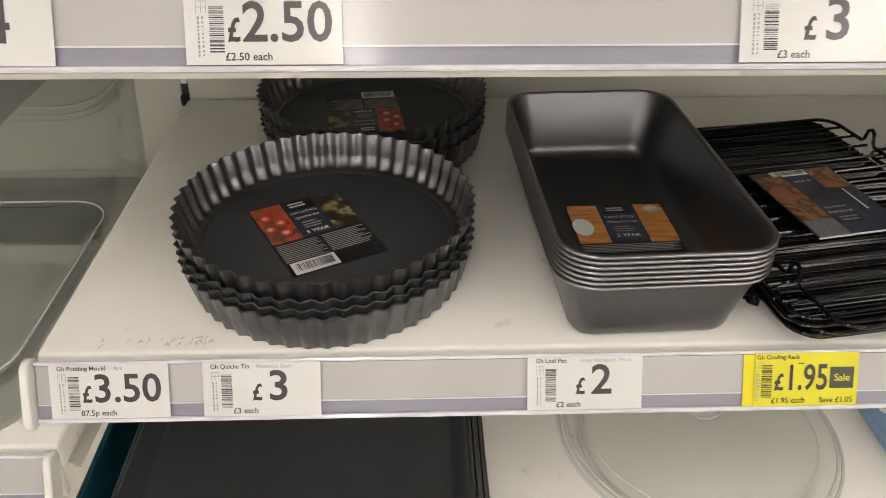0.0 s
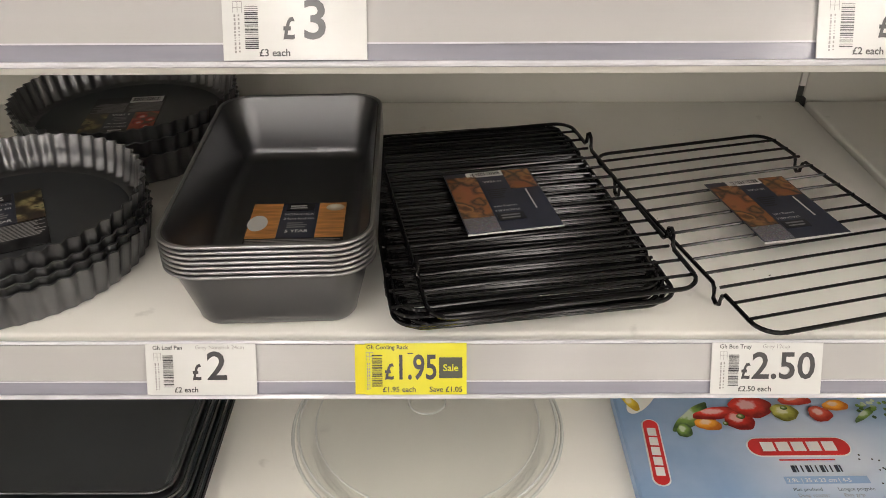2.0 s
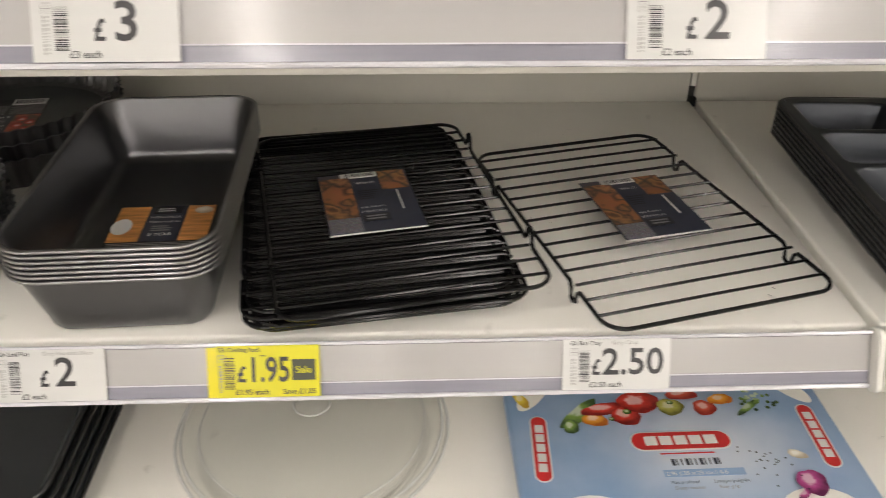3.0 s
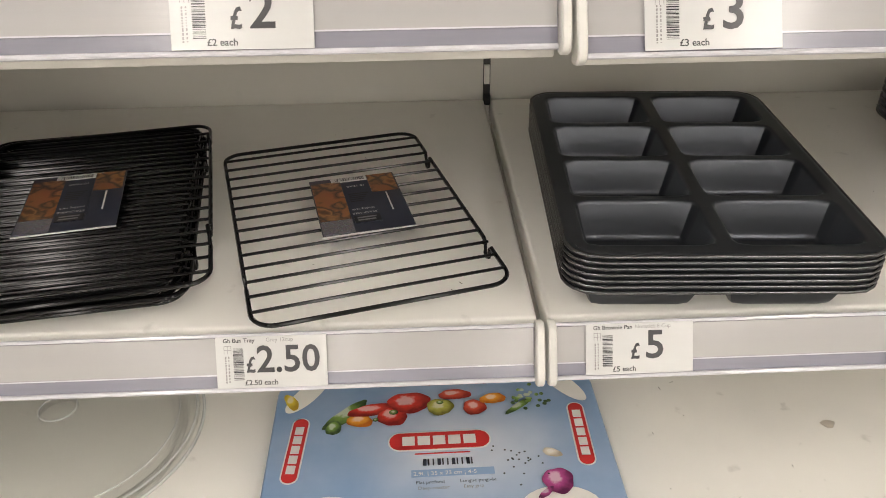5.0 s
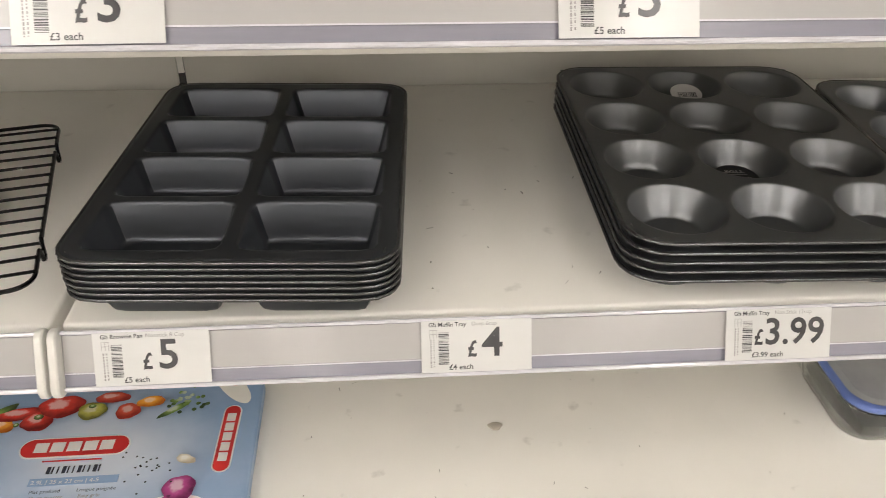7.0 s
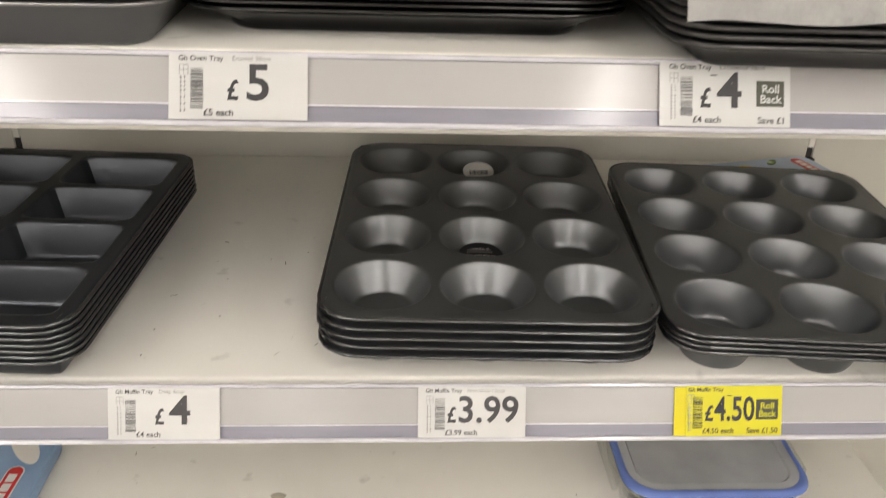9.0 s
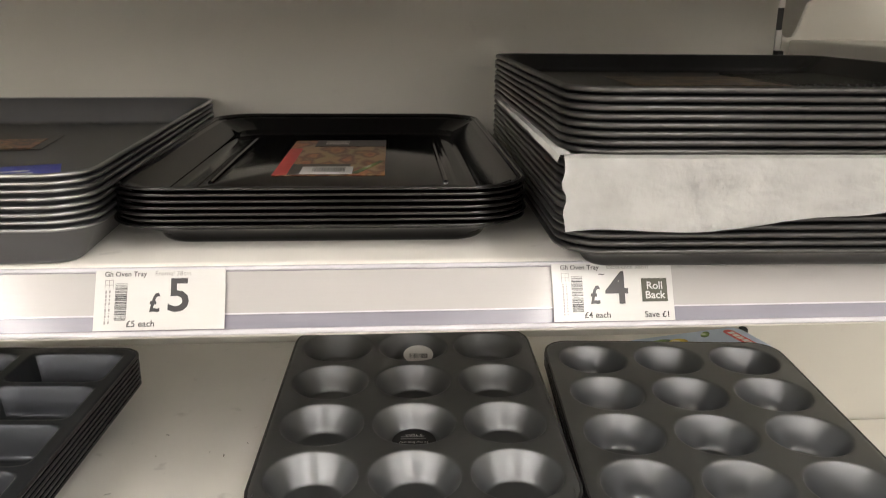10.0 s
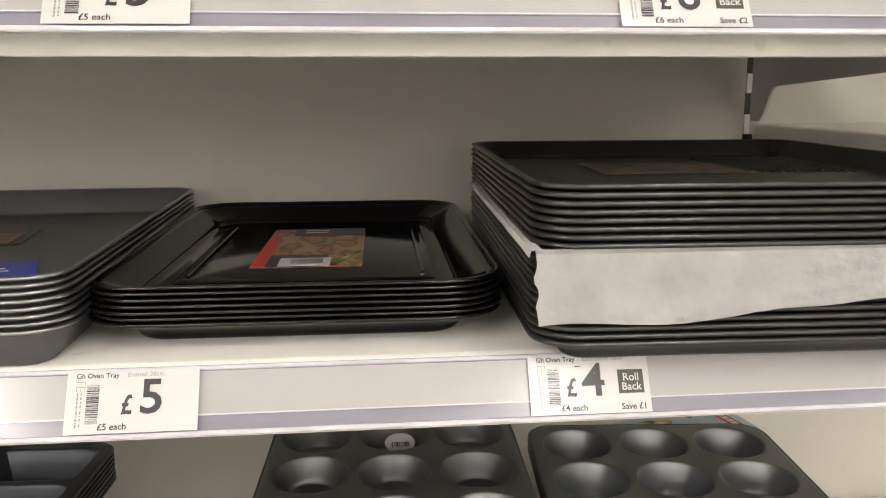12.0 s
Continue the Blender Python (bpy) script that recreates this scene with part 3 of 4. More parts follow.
def quiche_label(top, turn):
    lab = part("label", slab(-0.038, 0.038, -0.052, 0.052, 0.0), LABEL_BLACK, top, "printed card label with tomatoes and dark panel")
    lab.matrix_basis = pose(-0.009, 0.004, 0.0019, 0, 0, turn)
    part("photo", slab(-0.0375, -0.012, -0.006, 0.0515, 0.0005), PIC_TOMATO, lab)
    part("photo", slab(0.0155, 0.0375, -0.006, 0.0515, 0.0005), PIC_CHEESE, lab)
    for tx, ty, s in ((-0.029, 0.033, 0.0056), (-0.020, 0.022, 0.0060), (-0.031, 0.015, 0.0055), (-0.021, 0.006, 0.0062)):
        part("tomato", disc(bmesh.new(), tx, ty, s, s * 1.1, 0.001), TOMATO, lab)
    part("panel", slab(-0.0118, 0.0153, -0.006, 0.0515, 0.0005), NAVY, lab)
    part("brand_block", slab(-0.0098, 0.0133, 0.0370, 0.0505, 0.00095), LABEL_BLACK, lab)
    bars(lab, -0.007, 0.010, 0.0395, 0.0480, 2, 0.0015, WHITE, 0.3, 5, "brand_mark")
    write("NON-STICK", 0.0018, 0.0300, 0.0011, 0.0042, WHITE, lab, align="CENTER")
    write("quiche tin", 0.0018, 0.0220, 0.0011, 0.0052, WHITE, lab, align="CENTER")
    write("5 YEAR", 0.0018, -0.0020, 0.0011, 0.0060, WHITE, lab, bold=0.0001, align="CENTER")
    bars(lab, -0.006, 0.010, 0.0055, 0.0170, 3, 0.0011, INK_SOFT, 0.4, 7)
    bars(lab, -0.0365, -0.001, -0.0340, -0.0080, 11, 0.0006, INK_SOFT, 0.15, 8)
    bars(lab, 0.001, 0.0365, -0.0340, -0.0080, 11, 0.0006, INK_SOFT, 0.3, 9)
    part("barcode_card", slab(-0.035, 0.000, -0.0510, -0.0355, 0.0005), WHITE, lab)
    barcode(lab, -0.032, -0.003, -0.0480, -0.0380, 0.0011)


def quiche_stack(x, y, lifts, turn, label, lean=0.0):
    m = pose(x, y, Z2, lean, 0, 0)
    first = thing("quiche_tin", m, label, "quiche tin", "stacked quiche tins")
    part("body", QUICHE[0], BAKE_BRIGHT, first)
    part("base", QUICHE[1], STEEL_DARK, first, "darker loose base")
    top, count = first, len(lifts)
    for i in range(1, count):
        top = copy_thing(first, m @ pose(0.0002 * math.sin(i * 2.4), 0.0002 * math.cos(i * 1.7), lifts[i], 0, 0, 7.2 * i))
    top["label"] = "top fluted quiche tin of a stack, with printed label"
    quiche_label(top, turn - 7.2 * (count - 1))


quiche_stack(0.2000, 0.1170, (0, 0.0075, 0.0155, 0.0300), 27.5, "fluted dark grey quiche tin, nested in a stack")
quiche_stack(0.2270, 0.3450, (0, 0.0155, 0.0300), 187, "fluted dark grey quiche tin nested in the stack behind")


# cooling racks
def rack(m, label, group, w=0.198, L=0.300, h=0.016, phase=0.0):
    r = thing("cooling_rack", m, label, "cooling rack", group)
    pts = []
    c = 0.018

    def side(x, d):
        ys = []
        for y in (-L / 2 + 0.060, L / 2 - 0.060):
            ys += [(y - 0.009, h), (y - 0.006, h - 0.003), (y - 0.004, 0.004), (y, 0.0018), (y + 0.004, 0.004), (y + 0.006, h - 0.003), (y + 0.009, h)]
        return [(x, y, z) for y, z in (ys if d > 0 else list(reversed(ys)))]
    loop = rr(w, L, c, h, 6)
    pts = loop[:7] + side(w / 2, 1) + loop[7:14] + loop[14:21] + side(-w / 2, -1) + loop[21:]
    part("frame", tube(bmesh.new(), pts, 0.0018, 7, True), WIRE, r)
    bar = finish(tube(bmesh.new(), [(-w / 2, 0, 0), (0, 0, 0.0003), (w / 2, 0, 0)], 0.0013, 6))
    count = 14
    for i in range(count):
        ob = part("bar", bar, WIRE, r)
        ob.location = (0, -L / 2 + L * (i + 0.9 + phase) / (count + 0.8), h + 0.0018)
    return r


def rack_card(r, x, y, z, turn):
    lab = part("card_label", slab(-0.040, 0.040, -0.052, 0.052, 0.0, 0.0006), NAVY, r, "dark printed card label with bread pictures")
    lab.matrix_basis = pose(x, y, z, 0, 0, turn)
    part("edge", slab(-0.0402, 0.0402, -0.0535, -0.0521, -0.0004, 0.0008), WHITE, lab)
    part("photo", slab(-0.039, -0.012, -0.028, 0.044, 0.0007), PIC_BREAD, lab)
    part("photo", slab(0.014, 0.0385, 0.016, 0.051, 0.0007), PIC_BREAD, lab)
    part("photo", slab(-0.039, -0.012, -0.0515, -0.0285, 0.0007), PIC_SEED, lab)
    part("panel", slab(-0.0118, 0.0137, -0.038, 0.0395, 0.0007), NAVY, lab)
    part("barcode_card", slab(-0.020, 0.0135, 0.0425, 0.0515, 0.0007), WHITE, lab)
    barcode(lab, -0.016, 0.011, 0.044, 0.050, 0.0013)
    part("brand_block", slab(-0.010, 0.013, -0.0375, -0.026, 0.0012), LABEL_BLACK, lab)
    bars(lab, -0.007, 0.010, -0.036, -0.0275, 2, 0.0018, INK_SOFT, 0.3, 4, "brand_mark")
    write("cooling rack", 0.001, -0.0125, 0.0013, 0.0042, WHITE, lab, align="CENTER", rot=math.pi)
    write("STACKABLE", 0.001, -0.0195, 0.0013, 0.0042, WHITE, lab, align="CENTER", rot=math.pi)
    write("10 YEAR", 0.001, 0.033, 0.0013, 0.0048, WHITE, lab, align="CENTER", rot=math.pi)
    bars(lab, -0.008, 0.010, 0.000, 0.018, 5, 0.0013, LABEL_BLACK, 0.4, 6)
    part("skewer", slab(0.0255, 0.0268, -0.022, 0.012, 0.0012), WHITE, lab)


single = rack(pose(0.8475, 0.1570, Z2, 0, 0, 14.5), "single black wire cooling rack lying flat with a card label", "cooling racks")
rack_card(single, 0.0115, 0.0050, 0.0192, -2.5)
RACK_LABEL = "black wire cooling rack in an untidy stack of racks"
for i, (dx, dy, turn) in enumerate(((-0.002, -0.001, 8.8), (-0.008, 0.005, 9.2), (0.000, 0.001, 8.7), (-0.008, -0.004, 9.1), (-0.004, 0.007, 8.8), (0.003, -0.006, 9.0), (-0.003, 0.003, 9.3), (-0.008, -0.002, 8.6), (-0.006, 0.005, 9))):
    rk = rack(pose(0.6120 + dx, 0.160 + dy, Z2 + 0.0014 * i, 0, 0, turn), RACK_LABEL, "cooling racks", w=0.200, L=0.300, phase=0.36 * math.sin(i * 2.4))
rack(pose(0.6245, 0.1530, Z2 + 0.0485, 180, 0, 11.5), "upturned black wire cooling rack on top of a stack", "cooling racks", w=0.204, L=0.303)
rack_card(rk, 0.0040, -0.0150, 0.0246, 2.2)


# moulded trays
def cup_tray(W, D, R, nx, ny, cups, flange, cupfun):
    """A flat tray with nx by ny cups. cups: (cell_w, cell_d); cupfun(theta) gives rings (radius x, radius y, z) of a cup."""
    cw, cd = cups
    S = 8
    N = 4 * S
    bm = bmesh.new()
    gw, gd = cw * nx, cd * ny
    grid = {}

    def vert(x, y, z=0.0):
        k = (round(x * 1e5), round(y * 1e5), round(z * 1e5))
        if k not in grid:
            grid[k] = bm.verts.new((x, y, z))
        return grid[k]

    def square(i):
        k, f = divmod(i, S)
        f = f / S * 2 - 1
        return ((1, f), (-f, 1), (-1, -f), (f, -1))[k]
    for ix in range(nx):
        for iy in range(ny):
            cx, cy = -gw / 2 + cw * (ix + 0.5), -gd / 2 + cd * (iy + 0.5)
            prev = [vert(cx + square(i)[0] * cw / 2, cy + square(i)[1] * cd / 2) for i in range(N)]
            for ring in cupfun(N, square):
                cur = [bm.verts.new((cx + p[0], cy + p[1], p[2])) for p in ring]
                for i in range(N):
                    j = (i + 1) % N
                    bm.faces.new((prev[i], prev[j], cur[j], cur[i]))
                prev = cur
            bm.faces.new(prev)
    edge = []
    for i in range(nx * S):
        edge.append((-gw / 2 + gw * i / (nx * S), -gd / 2))
    for i in range(ny * S):
        edge.append((gw / 2, -gd / 2 + gd * i / (ny * S)))
    for i in range(nx * S):
        edge.append((gw / 2 - gw * i / (nx * S), gd / 2))
    for i in range(ny * S):
        edge.append((-gw / 2, gd / 2 - gd * i / (ny * S)))

    def out(p, A, B, r):
        x, y = p[0] / (gw / 2) * A, p[1] / (gd / 2) * B
        ax, ay = A - r, B - r
        if abs(x) > ax and abs(y) > ay:
            d = Vector((abs(x) - ax, abs(y) - ay))
            d = d / max(d.length, 1e-9) * r
            x, y = math.copysign(ax + d.x, x), math.copysign(ay + d.y, y)
        return x, y
    prev = [vert(x, y) for x, y in edge]
    M = len(prev)
    for off, z in ((0.006, 0.0), (0.0030, 0.0), (0.0016, -0.0012)):
        cur = []
        for p in edge:
            x, y = out(p, W / 2 - off, D / 2 - off, R - off)
            cur.append(bm.verts.new((x, y, z)))
        for i in range(M):
            j = (i + 1) % M
            bm.faces.new((prev[i], prev[j], cur[j], cur[i]))
        prev = cur
    body = finish(bm, 0.8)
    rings = []
    for k in range(10):
        a = 2 * math.pi * k / 10
        o = -0.0016 + 0.0016 * math.cos(a)
        rings.append([(*out(p, W / 2 + o, D / 2 + o, R + o), -0.0013 + flange / 2 * math.sin(a)) for p in edge])
    rim = finish(loft(bmesh.new(), rings, close=True), 2.0)
    return body, rim


def round_cups(r_top, r_bot, deep, crisp):
    def f(N, square):
        out = []
        if crisp:
            prof = [(r_top + 0.0034, 0.0), (r_top + 0.0022, 0.0), (r_top + 0.0007, -0.0004), (r_top, -0.0014), (r_top - 0.0006, -0.0030)]
        else:
            prof = [(r_top + 0.0036, 0.0), (r_top + 0.0020, -0.0003), (r_top + 0.0004, -0.0014), (r_top - 0.0016, -0.0036)]
        prof += [((r_top * 2 + r_bot) / 3, -deep * 0.36), ((r_top + 2 * r_bot) / 3, -deep * 0.70), (r_bot + 0.0024, -deep + 0.0052), (r_bot + 0.0011, -deep + 0.0022), (r_bot + 0.0002, -deep + 0.0006), (r_bot - 0.0008, -deep), (r_bot - 0.0030, -deep), (r_bot * 0.5, -deep)]
        for r, z in prof:
            out.append([(r * Vector(square(i)).normalized().x, r * Vector(square(i)).normalized().y, z) for i in range(N)])
        return out
    return f


def square_cups(hw, hd, taper, deep, rad):
    def f(N, square):
        out = []

        def ring(a, b, r, z):
            pts = []
            for i in range(N):
                sx, sy = square(i)
                x, y = sx * a, sy * b
                ax, ay = a - r, b - r
                if abs(x) > ax and abs(y) > ay:
                    d = Vector((abs(x) - ax, abs(y) - ay))
                    d = d / max(d.length, 1e-9) * r
                    x, y = math.copysign(ax + d.x, x), math.copysign(ay + d.y, y)
                pts.append((x, y, z))
            return pts
        for s, z in ((-0.0034, 0.0), (-0.0020, 0.0), (-0.0006, -0.0004), (0.0, -0.0014), (0.0007, -0.0034), (taper * 0.5, -deep * 0.5), (taper - 0.001, -deep + 0.006), (taper, -deep + 0.0035), (taper + 0.0012, -deep + 0.0012), (taper + 0.0035, -deep), (taper + 0.005, -deep), (taper + 0.012, -deep)):
            out.append(ring(hw - s, hd - s, max(0.002, rad - s * 0.3), z))
        return out
    return f


def tray_stack(name, m, meshes, materials, count, step, label, top_label, category, group, jitter=0.0006):
    first = tin(name, m, meshes, materials, label, category, group)
    top = first
    for i in range(1, count):
        top = copy_thing(first, m @ pose(jitter * math.sin(i * 2.1), jitter * math.cos(i * 1.3), step * i, 0, 0, min(0.25, jitter * 160) * math.sin(i * 1.9)))
    top["label"] = top_label
    return top


# brownie trays, eight square cups
brownie = cup_tray(0.235, 0.322, 0.026, 2, 4, (0.1075, 0.0745), 0.0030, square_cups(0.0474, 0.0328, 0.0080, 0.0300, 0.0085))
tray_stack("brownie_tray", pose(1.1370, 0.1535, Z2 + 0.0305, 0, 0, -3.0), brownie, (BAKE_DARK, RIM_DARK), 7, 0.0051,
           "dark grey brownie tray with eight rectangular cups, in a stack", "top brownie tray of a stack, eight rectangular cups",
           "brownie tray", "stacked brownie trays", 0.0002)

# shallow bun trays and deeper muffin trays, twelve cups
bun = cup_tray(0.260, 0.355, 0.034, 3, 4, (0.0815, 0.0840), 0.0030, round_cups(0.0371, 0.0245, 0.0235, True))
bun_top = tray_stack("bun_tray", pose(1.5437, 0.1800, Z2 + 0.0241, 0, 0, -1.9), bun, (CUP_GREY, RIM_DARK), 5, 0.0080,
                     "dark grey bun tray with twelve shallow cups, in a stack",
                     "top bun tray of a stack, stickers in two cups", "bun tray", "stacked bun trays", 0.0005)
st = part("sticker", disc(bmesh.new(), 0, 0, 0.0200, 0.0200, 0.0, 28), LABEL_BLACK, bun_top, "round dark sticker with white print")
st.matrix_basis = pose(0.0, -0.0395, -0.0212, 6)
write("12 cup bun tray", 0, 0.000, 0.0004, 0.0042, WHITE, st, align="CENTER", rot=math.pi)
write("NON-STICK", 0, -0.0065, 0.0004, 0.0042, WHITE, st, align="CENTER", rot=math.pi)
write("5 YEAR", 0, 0.0110, 0.0004, 0.0050, WHITE, st, align="CENTER", rot=math.pi)
bars(st, -0.012, 0.012, 0.003, 0.009, 2, 0.0004, INK_SOFT, 0.2, 3)
part("brand_bar", slab(-0.009, 0.009, -0.0165, -0.0115, 0.0003), WHITE, st)
st = part("sticker", disc(bmesh.new(), 0, 0, 0.0165, 0.0165, 0.0, 28), WHITE, bun_top, "round white barcode sticker")
st.matrix_basis = pose(0.006, 0.1320, -0.0125, 14)
barcode(st, -0.010, 0.010, -0.007, 0.001, 0.0004)

muffin = cup_tray(0.266, 0.338, 0.030, 3, 4, (0.0825, 0.0800), 0.0030, round_cups(0.0364, 0.0258, 0.0318, True))
tray_stack("muffin_tray", pose(1.8165, 0.1590, Z2 + 0.0321, 0, 0, -4.5), muffin, (CUP_GREY, RIM_DARK), 4, 0.0048,
           "dark grey muffin tray with twelve deep cups, in a stack", "top twelve-cup muffin tray of a stack",
           "muffin tray", "stacked muffin trays", 0.0004)


# upper shelf: baking sheets, enamel trays, oven trays
sheet = pan_meshes(0.345, 0.465, 0.029, 0.030, 0.012, 0.005, fillet=0.006)
sheet_top = tray_stack("baking_sheet", pose(1.1600, 0.2220, Z3, 0, 0, 1.6), sheet, (STEEL, RIM_STEEL), 8, 0.0049,
                       "large grey non-stick baking sheet, nested in a stack", "top grey baking sheet of a stack with a blue label",
                       "baking sheet", "stacked baking sheets", 0.0006)
lab = part("label", slab(-0.05, 0.05, -0.03, 0.03, 0.0), BLUE_TAPE, sheet_top, "blue printed label")
lab.matrix_basis = pose(0.052, -0.090, 0.0016, 0, 0, 18)
bars(lab, -0.03, 0.044, -0.012, 0.010, 2, 0.0006, WHITE, 0.3, 5)
lab = part("label", slab(-0.05, 0.03, -0.045, 0.045, 0.0), LABEL_BLACK, sheet_top, "dark printed label with a bread picture")
lab.matrix_basis = pose(0.012, 0.070, 0.0016, 0, 0, 6)
part("photo", slab(-0.045, 0.02, -0.04, 0.02, 0.0005), PIC_BREAD, lab)
part("tick_mark", boxed(0.116, 0.126, -0.1145, -0.113, 0.0012, 0.0016), WHITE, sheet_top)
part("tick_mark", boxed(0.116, 0.1175, -0.124, -0.1147, 0.0012, 0.0016), WHITE, sheet_top)

enamel = pan_meshes(0.294, 0.410, 0.021, 0.044, 0.022, 0.006, wall_t=0.0005, fillet=0.006)
enamel_top = tray_stack("enamel_tray", pose(1.4765, 0.2330, Z3, 0, 0, -0.6), enamel, (ENAMEL, ENAMEL_RIM), 7, 0.0043,
                        "glossy black enamelled oven tray, nested in a stack", "top glossy black enamelled oven tray with a printed label",
                        "oven tray", "stacked enamel trays", 0.0008)
part("raised_panel", loft(bmesh.new(), [rr(0.206, 0.262, 0.008, 0.0008, 4, cy=0.016), rr(0.200, 0.256, 0.008, 0.0018, 4, cy=0.016)]), ENAMEL, enamel_top)
for rx in (-0.0935, 0.0935):
    part("pressed_rib", tube(bmesh.new(), [(rx, -0.100, 0.0018), (rx, 0.016, 0.0022), (rx, 0.132, 0.0018)], 0.0022, 8), ENAMEL_RIM, enamel_top)
lab = part("label", slab(-0.058, 0.058, -0.062, 0.062, 0.0), PIC_FEAST, enamel_top, "food-picture card label with a red flash")
lab.matrix_basis = pose(-0.0030, 0.0220, 0.0022, 0, 0, 0) @ Matrix.Diagonal((0.81, 1.50, 1, 1))
part("red_flash", loft(bmesh.new(), [[(-0.058, -0.062, z), (-0.043, -0.062, z), (-0.043, 0.028, z), (-0.058, 0.028, z)] for z in (0.0005, 0.0008)]), RED, lab)
part("dark_panel", slab(-0.0428, 0.02, -0.0615, -0.030, 0.0005), LABEL_BLACK, lab)
part("dark_panel", slab(-0.03, 0.058, 0.036, 0.062, 0.0005), LABEL_BLACK, lab)
part("barcode_card", slab(-0.030, 0.024, -0.061, -0.040, 0.001), WHITE, lab)
barcode(lab, -0.018, 0.016, -0.056, -0.043, 0.0016)
bars(lab, -0.018, 0.012, 0.043, 0.058, 2, 0.001, WHITE, 0.2, 4, "brand_mark")
part("leaf_print", loft(bmesh.new(), [[(0.022, -0.060, z), (0.030, -0.060, z), (0.056, -0.022, z), (0.052, -0.020, z)] for z in (0.001, 0.0013)]), GREEN, lab)

OVEN_M = pose(1.8135, 0.1720, Z3, 0, 0, -1.6)
oven = pan_meshes(0.362, 0.420, 0.019, 0.030, 0.016, 0.006, fillet=0.006, rim_r=0.0026, rim_h=0.0020)
oven_top = tray_stack("oven_tray", OVEN_M, oven, (BLACK_TRAY, RIM_BLACK), 20, 0.00521,
                      "matt black steel oven tray, nested in a tall stack", "top black oven tray of a tall stack, with ribbed base",
                      "oven tray", "stacked oven trays", 0.0003)
ridge = finish(tube(bmesh.new(), [(-0.07, 0, 0), (0.07, 0, 0)], 0.0016, 6))
for i in range(14):
    ob = part("ridge", ridge, BLACK_TRAY, oven_top)
    ob.matrix_basis = pose(0.105 + 0.0075 * (i - 7), 0.085, 0.0016, 0, 0, 90)
lab = part("label", slab(-0.07, 0.07, -0.05, 0.05, 0.0), PIC_DIM, oven_top, "printed card label with a food picture")
lab.matrix_basis = pose(-0.012, 0.055, 0.0020, 0, 0, 0)


def tissue():
    """A crumpled sheet laid between the trays that folds down over their front."""
    bm = bmesh.new()
    nx, nz = 110, 26
    rows = []
    for k in range(nz + 9):
        row = []
        for i in range(nx + 1):
            u = i / nx
            x = -0.181 + 0.365 * u
            low = -0.0460 + 0.036 * max(0.0, u - 0.22) + 0.0008 * math.sin(u * 17) + 0.002 * noise.noise((u * 9, 0, 3))
            if k < 9:
                y, z = -0.2085 + 0.10 * (8 - k) / 8, 0.0
                x *= 1.0 + 0.004 * math.sin(k)
            else:
                f = (k - 8) / nz
                z = low * f
                y = -0.2140 - 0.003 * math.sin(min(1.0, f * 3) * 1.57) + 0.0012 * noise.noise((u * 7 + f * 3, f * 3, 1)) + 0.0007 * abs(noise.noise((u * 34 - f * 9, f * 8, 2))) + 0.0004 * noise.noise((u * 90, f * 22, 2))
                y -= 0.0016 * max(0.0, 1 - abs(u - 0.20 - 0.05 * f) / 0.012) + 0.0008 * max(0.0, 1 - abs(u - 0.42 + 0.03 * f) / 0.014)
                x += 0.004 * noise.noise((0.3, f * 4, 7)) * (1 if u < 0.05 else 0)
            row.append(bm.verts.new((x, y, z)))
        rows.append(row)
    for a, b in zip(rows[:-1], rows[1:]):
        for i in range(nx):
            bm.faces.new((a[i], a[i + 1], b[i + 1], b[i]))
    bmesh.ops.solidify(bm, geom=bm.faces[:], thickness=0.0003)
    return bm


ts = part("tissue_sheet", tissue(), PAPER)
ts.matrix_basis = OVEN_M @ pose(0, 0, 0.0783)
bm = bmesh.new()
fold = []
for k in range(41):
    y = -0.212 + 0.36 * k / 40
    drop = 0.0045 + 0.0022 * noise.noise((y * 22, 1.7, 0.4)) - 0.004 * k / 40
    fold.append([bm.verts.new(q) for q in ((-0.178, y, 0.0004), (-0.1845 - 0.0012 * noise.noise((y * 30, 0, 0)), y, 0.0), (-0.1860, y, -drop))])
for q0, q1 in zip(fold[:-1], fold[1:]):
    bm.faces.new((q0[0], q0[1], q1[1], q1[0]))
    bm.faces.new((q0[1], q0[2], q1[2], q1[1]))
part("side_fold", bm, PAPER, ts, "narrow strip of tissue creeping out at the side")
tagged(ts, "crumpled white tissue paper hanging out between stacked black trays", "tissue paper")


# ---------------- lower shelf ----------------
base = pan_meshes(0.318, 0.420, 0.022, 0.022, 0.010, 0.005, fillet=0.005)
teal_meshes = pan_meshes(0.366, 0.430, 0.030, 0.022, 0.012, 0.005, fillet=0.005)
tin("roasting_tray", pose(0.137, 0.236, Z1, 0, 0, 0), teal_meshes, (TEAL, TEAL), "dark teal roasting tray under a stack of grey trays", "roasting tray", "stacked roasting trays")
SHEET_M = pose(0.160, 0.238, Z1 + 0.0015, 0, 0, 0)
low_first = tin("roasting_tray", SHEET_M @ pose(0.016, 0.004, 0), base, (STEEL_DARK, RIM_DARK), "matt dark grey roasting tray nested in a stack", "roasting tray", "stacked roasting trays")
for i, dx in enumerate((0.013, 0.008, 0.005, 0.0)):
    low_top = copy_thing(low_first, SHEET_M @ pose(dx, 0.002 * math.sin(i * 2.0), 0.0095 * (i + 1)))
low_top["label"] = "top dark grey roasting tray of a stack"

dish = thing("casserole_dish", pose(0.546, 0.136, Z1), "round clear glass casserole dish with domed lid", "casserole dish")


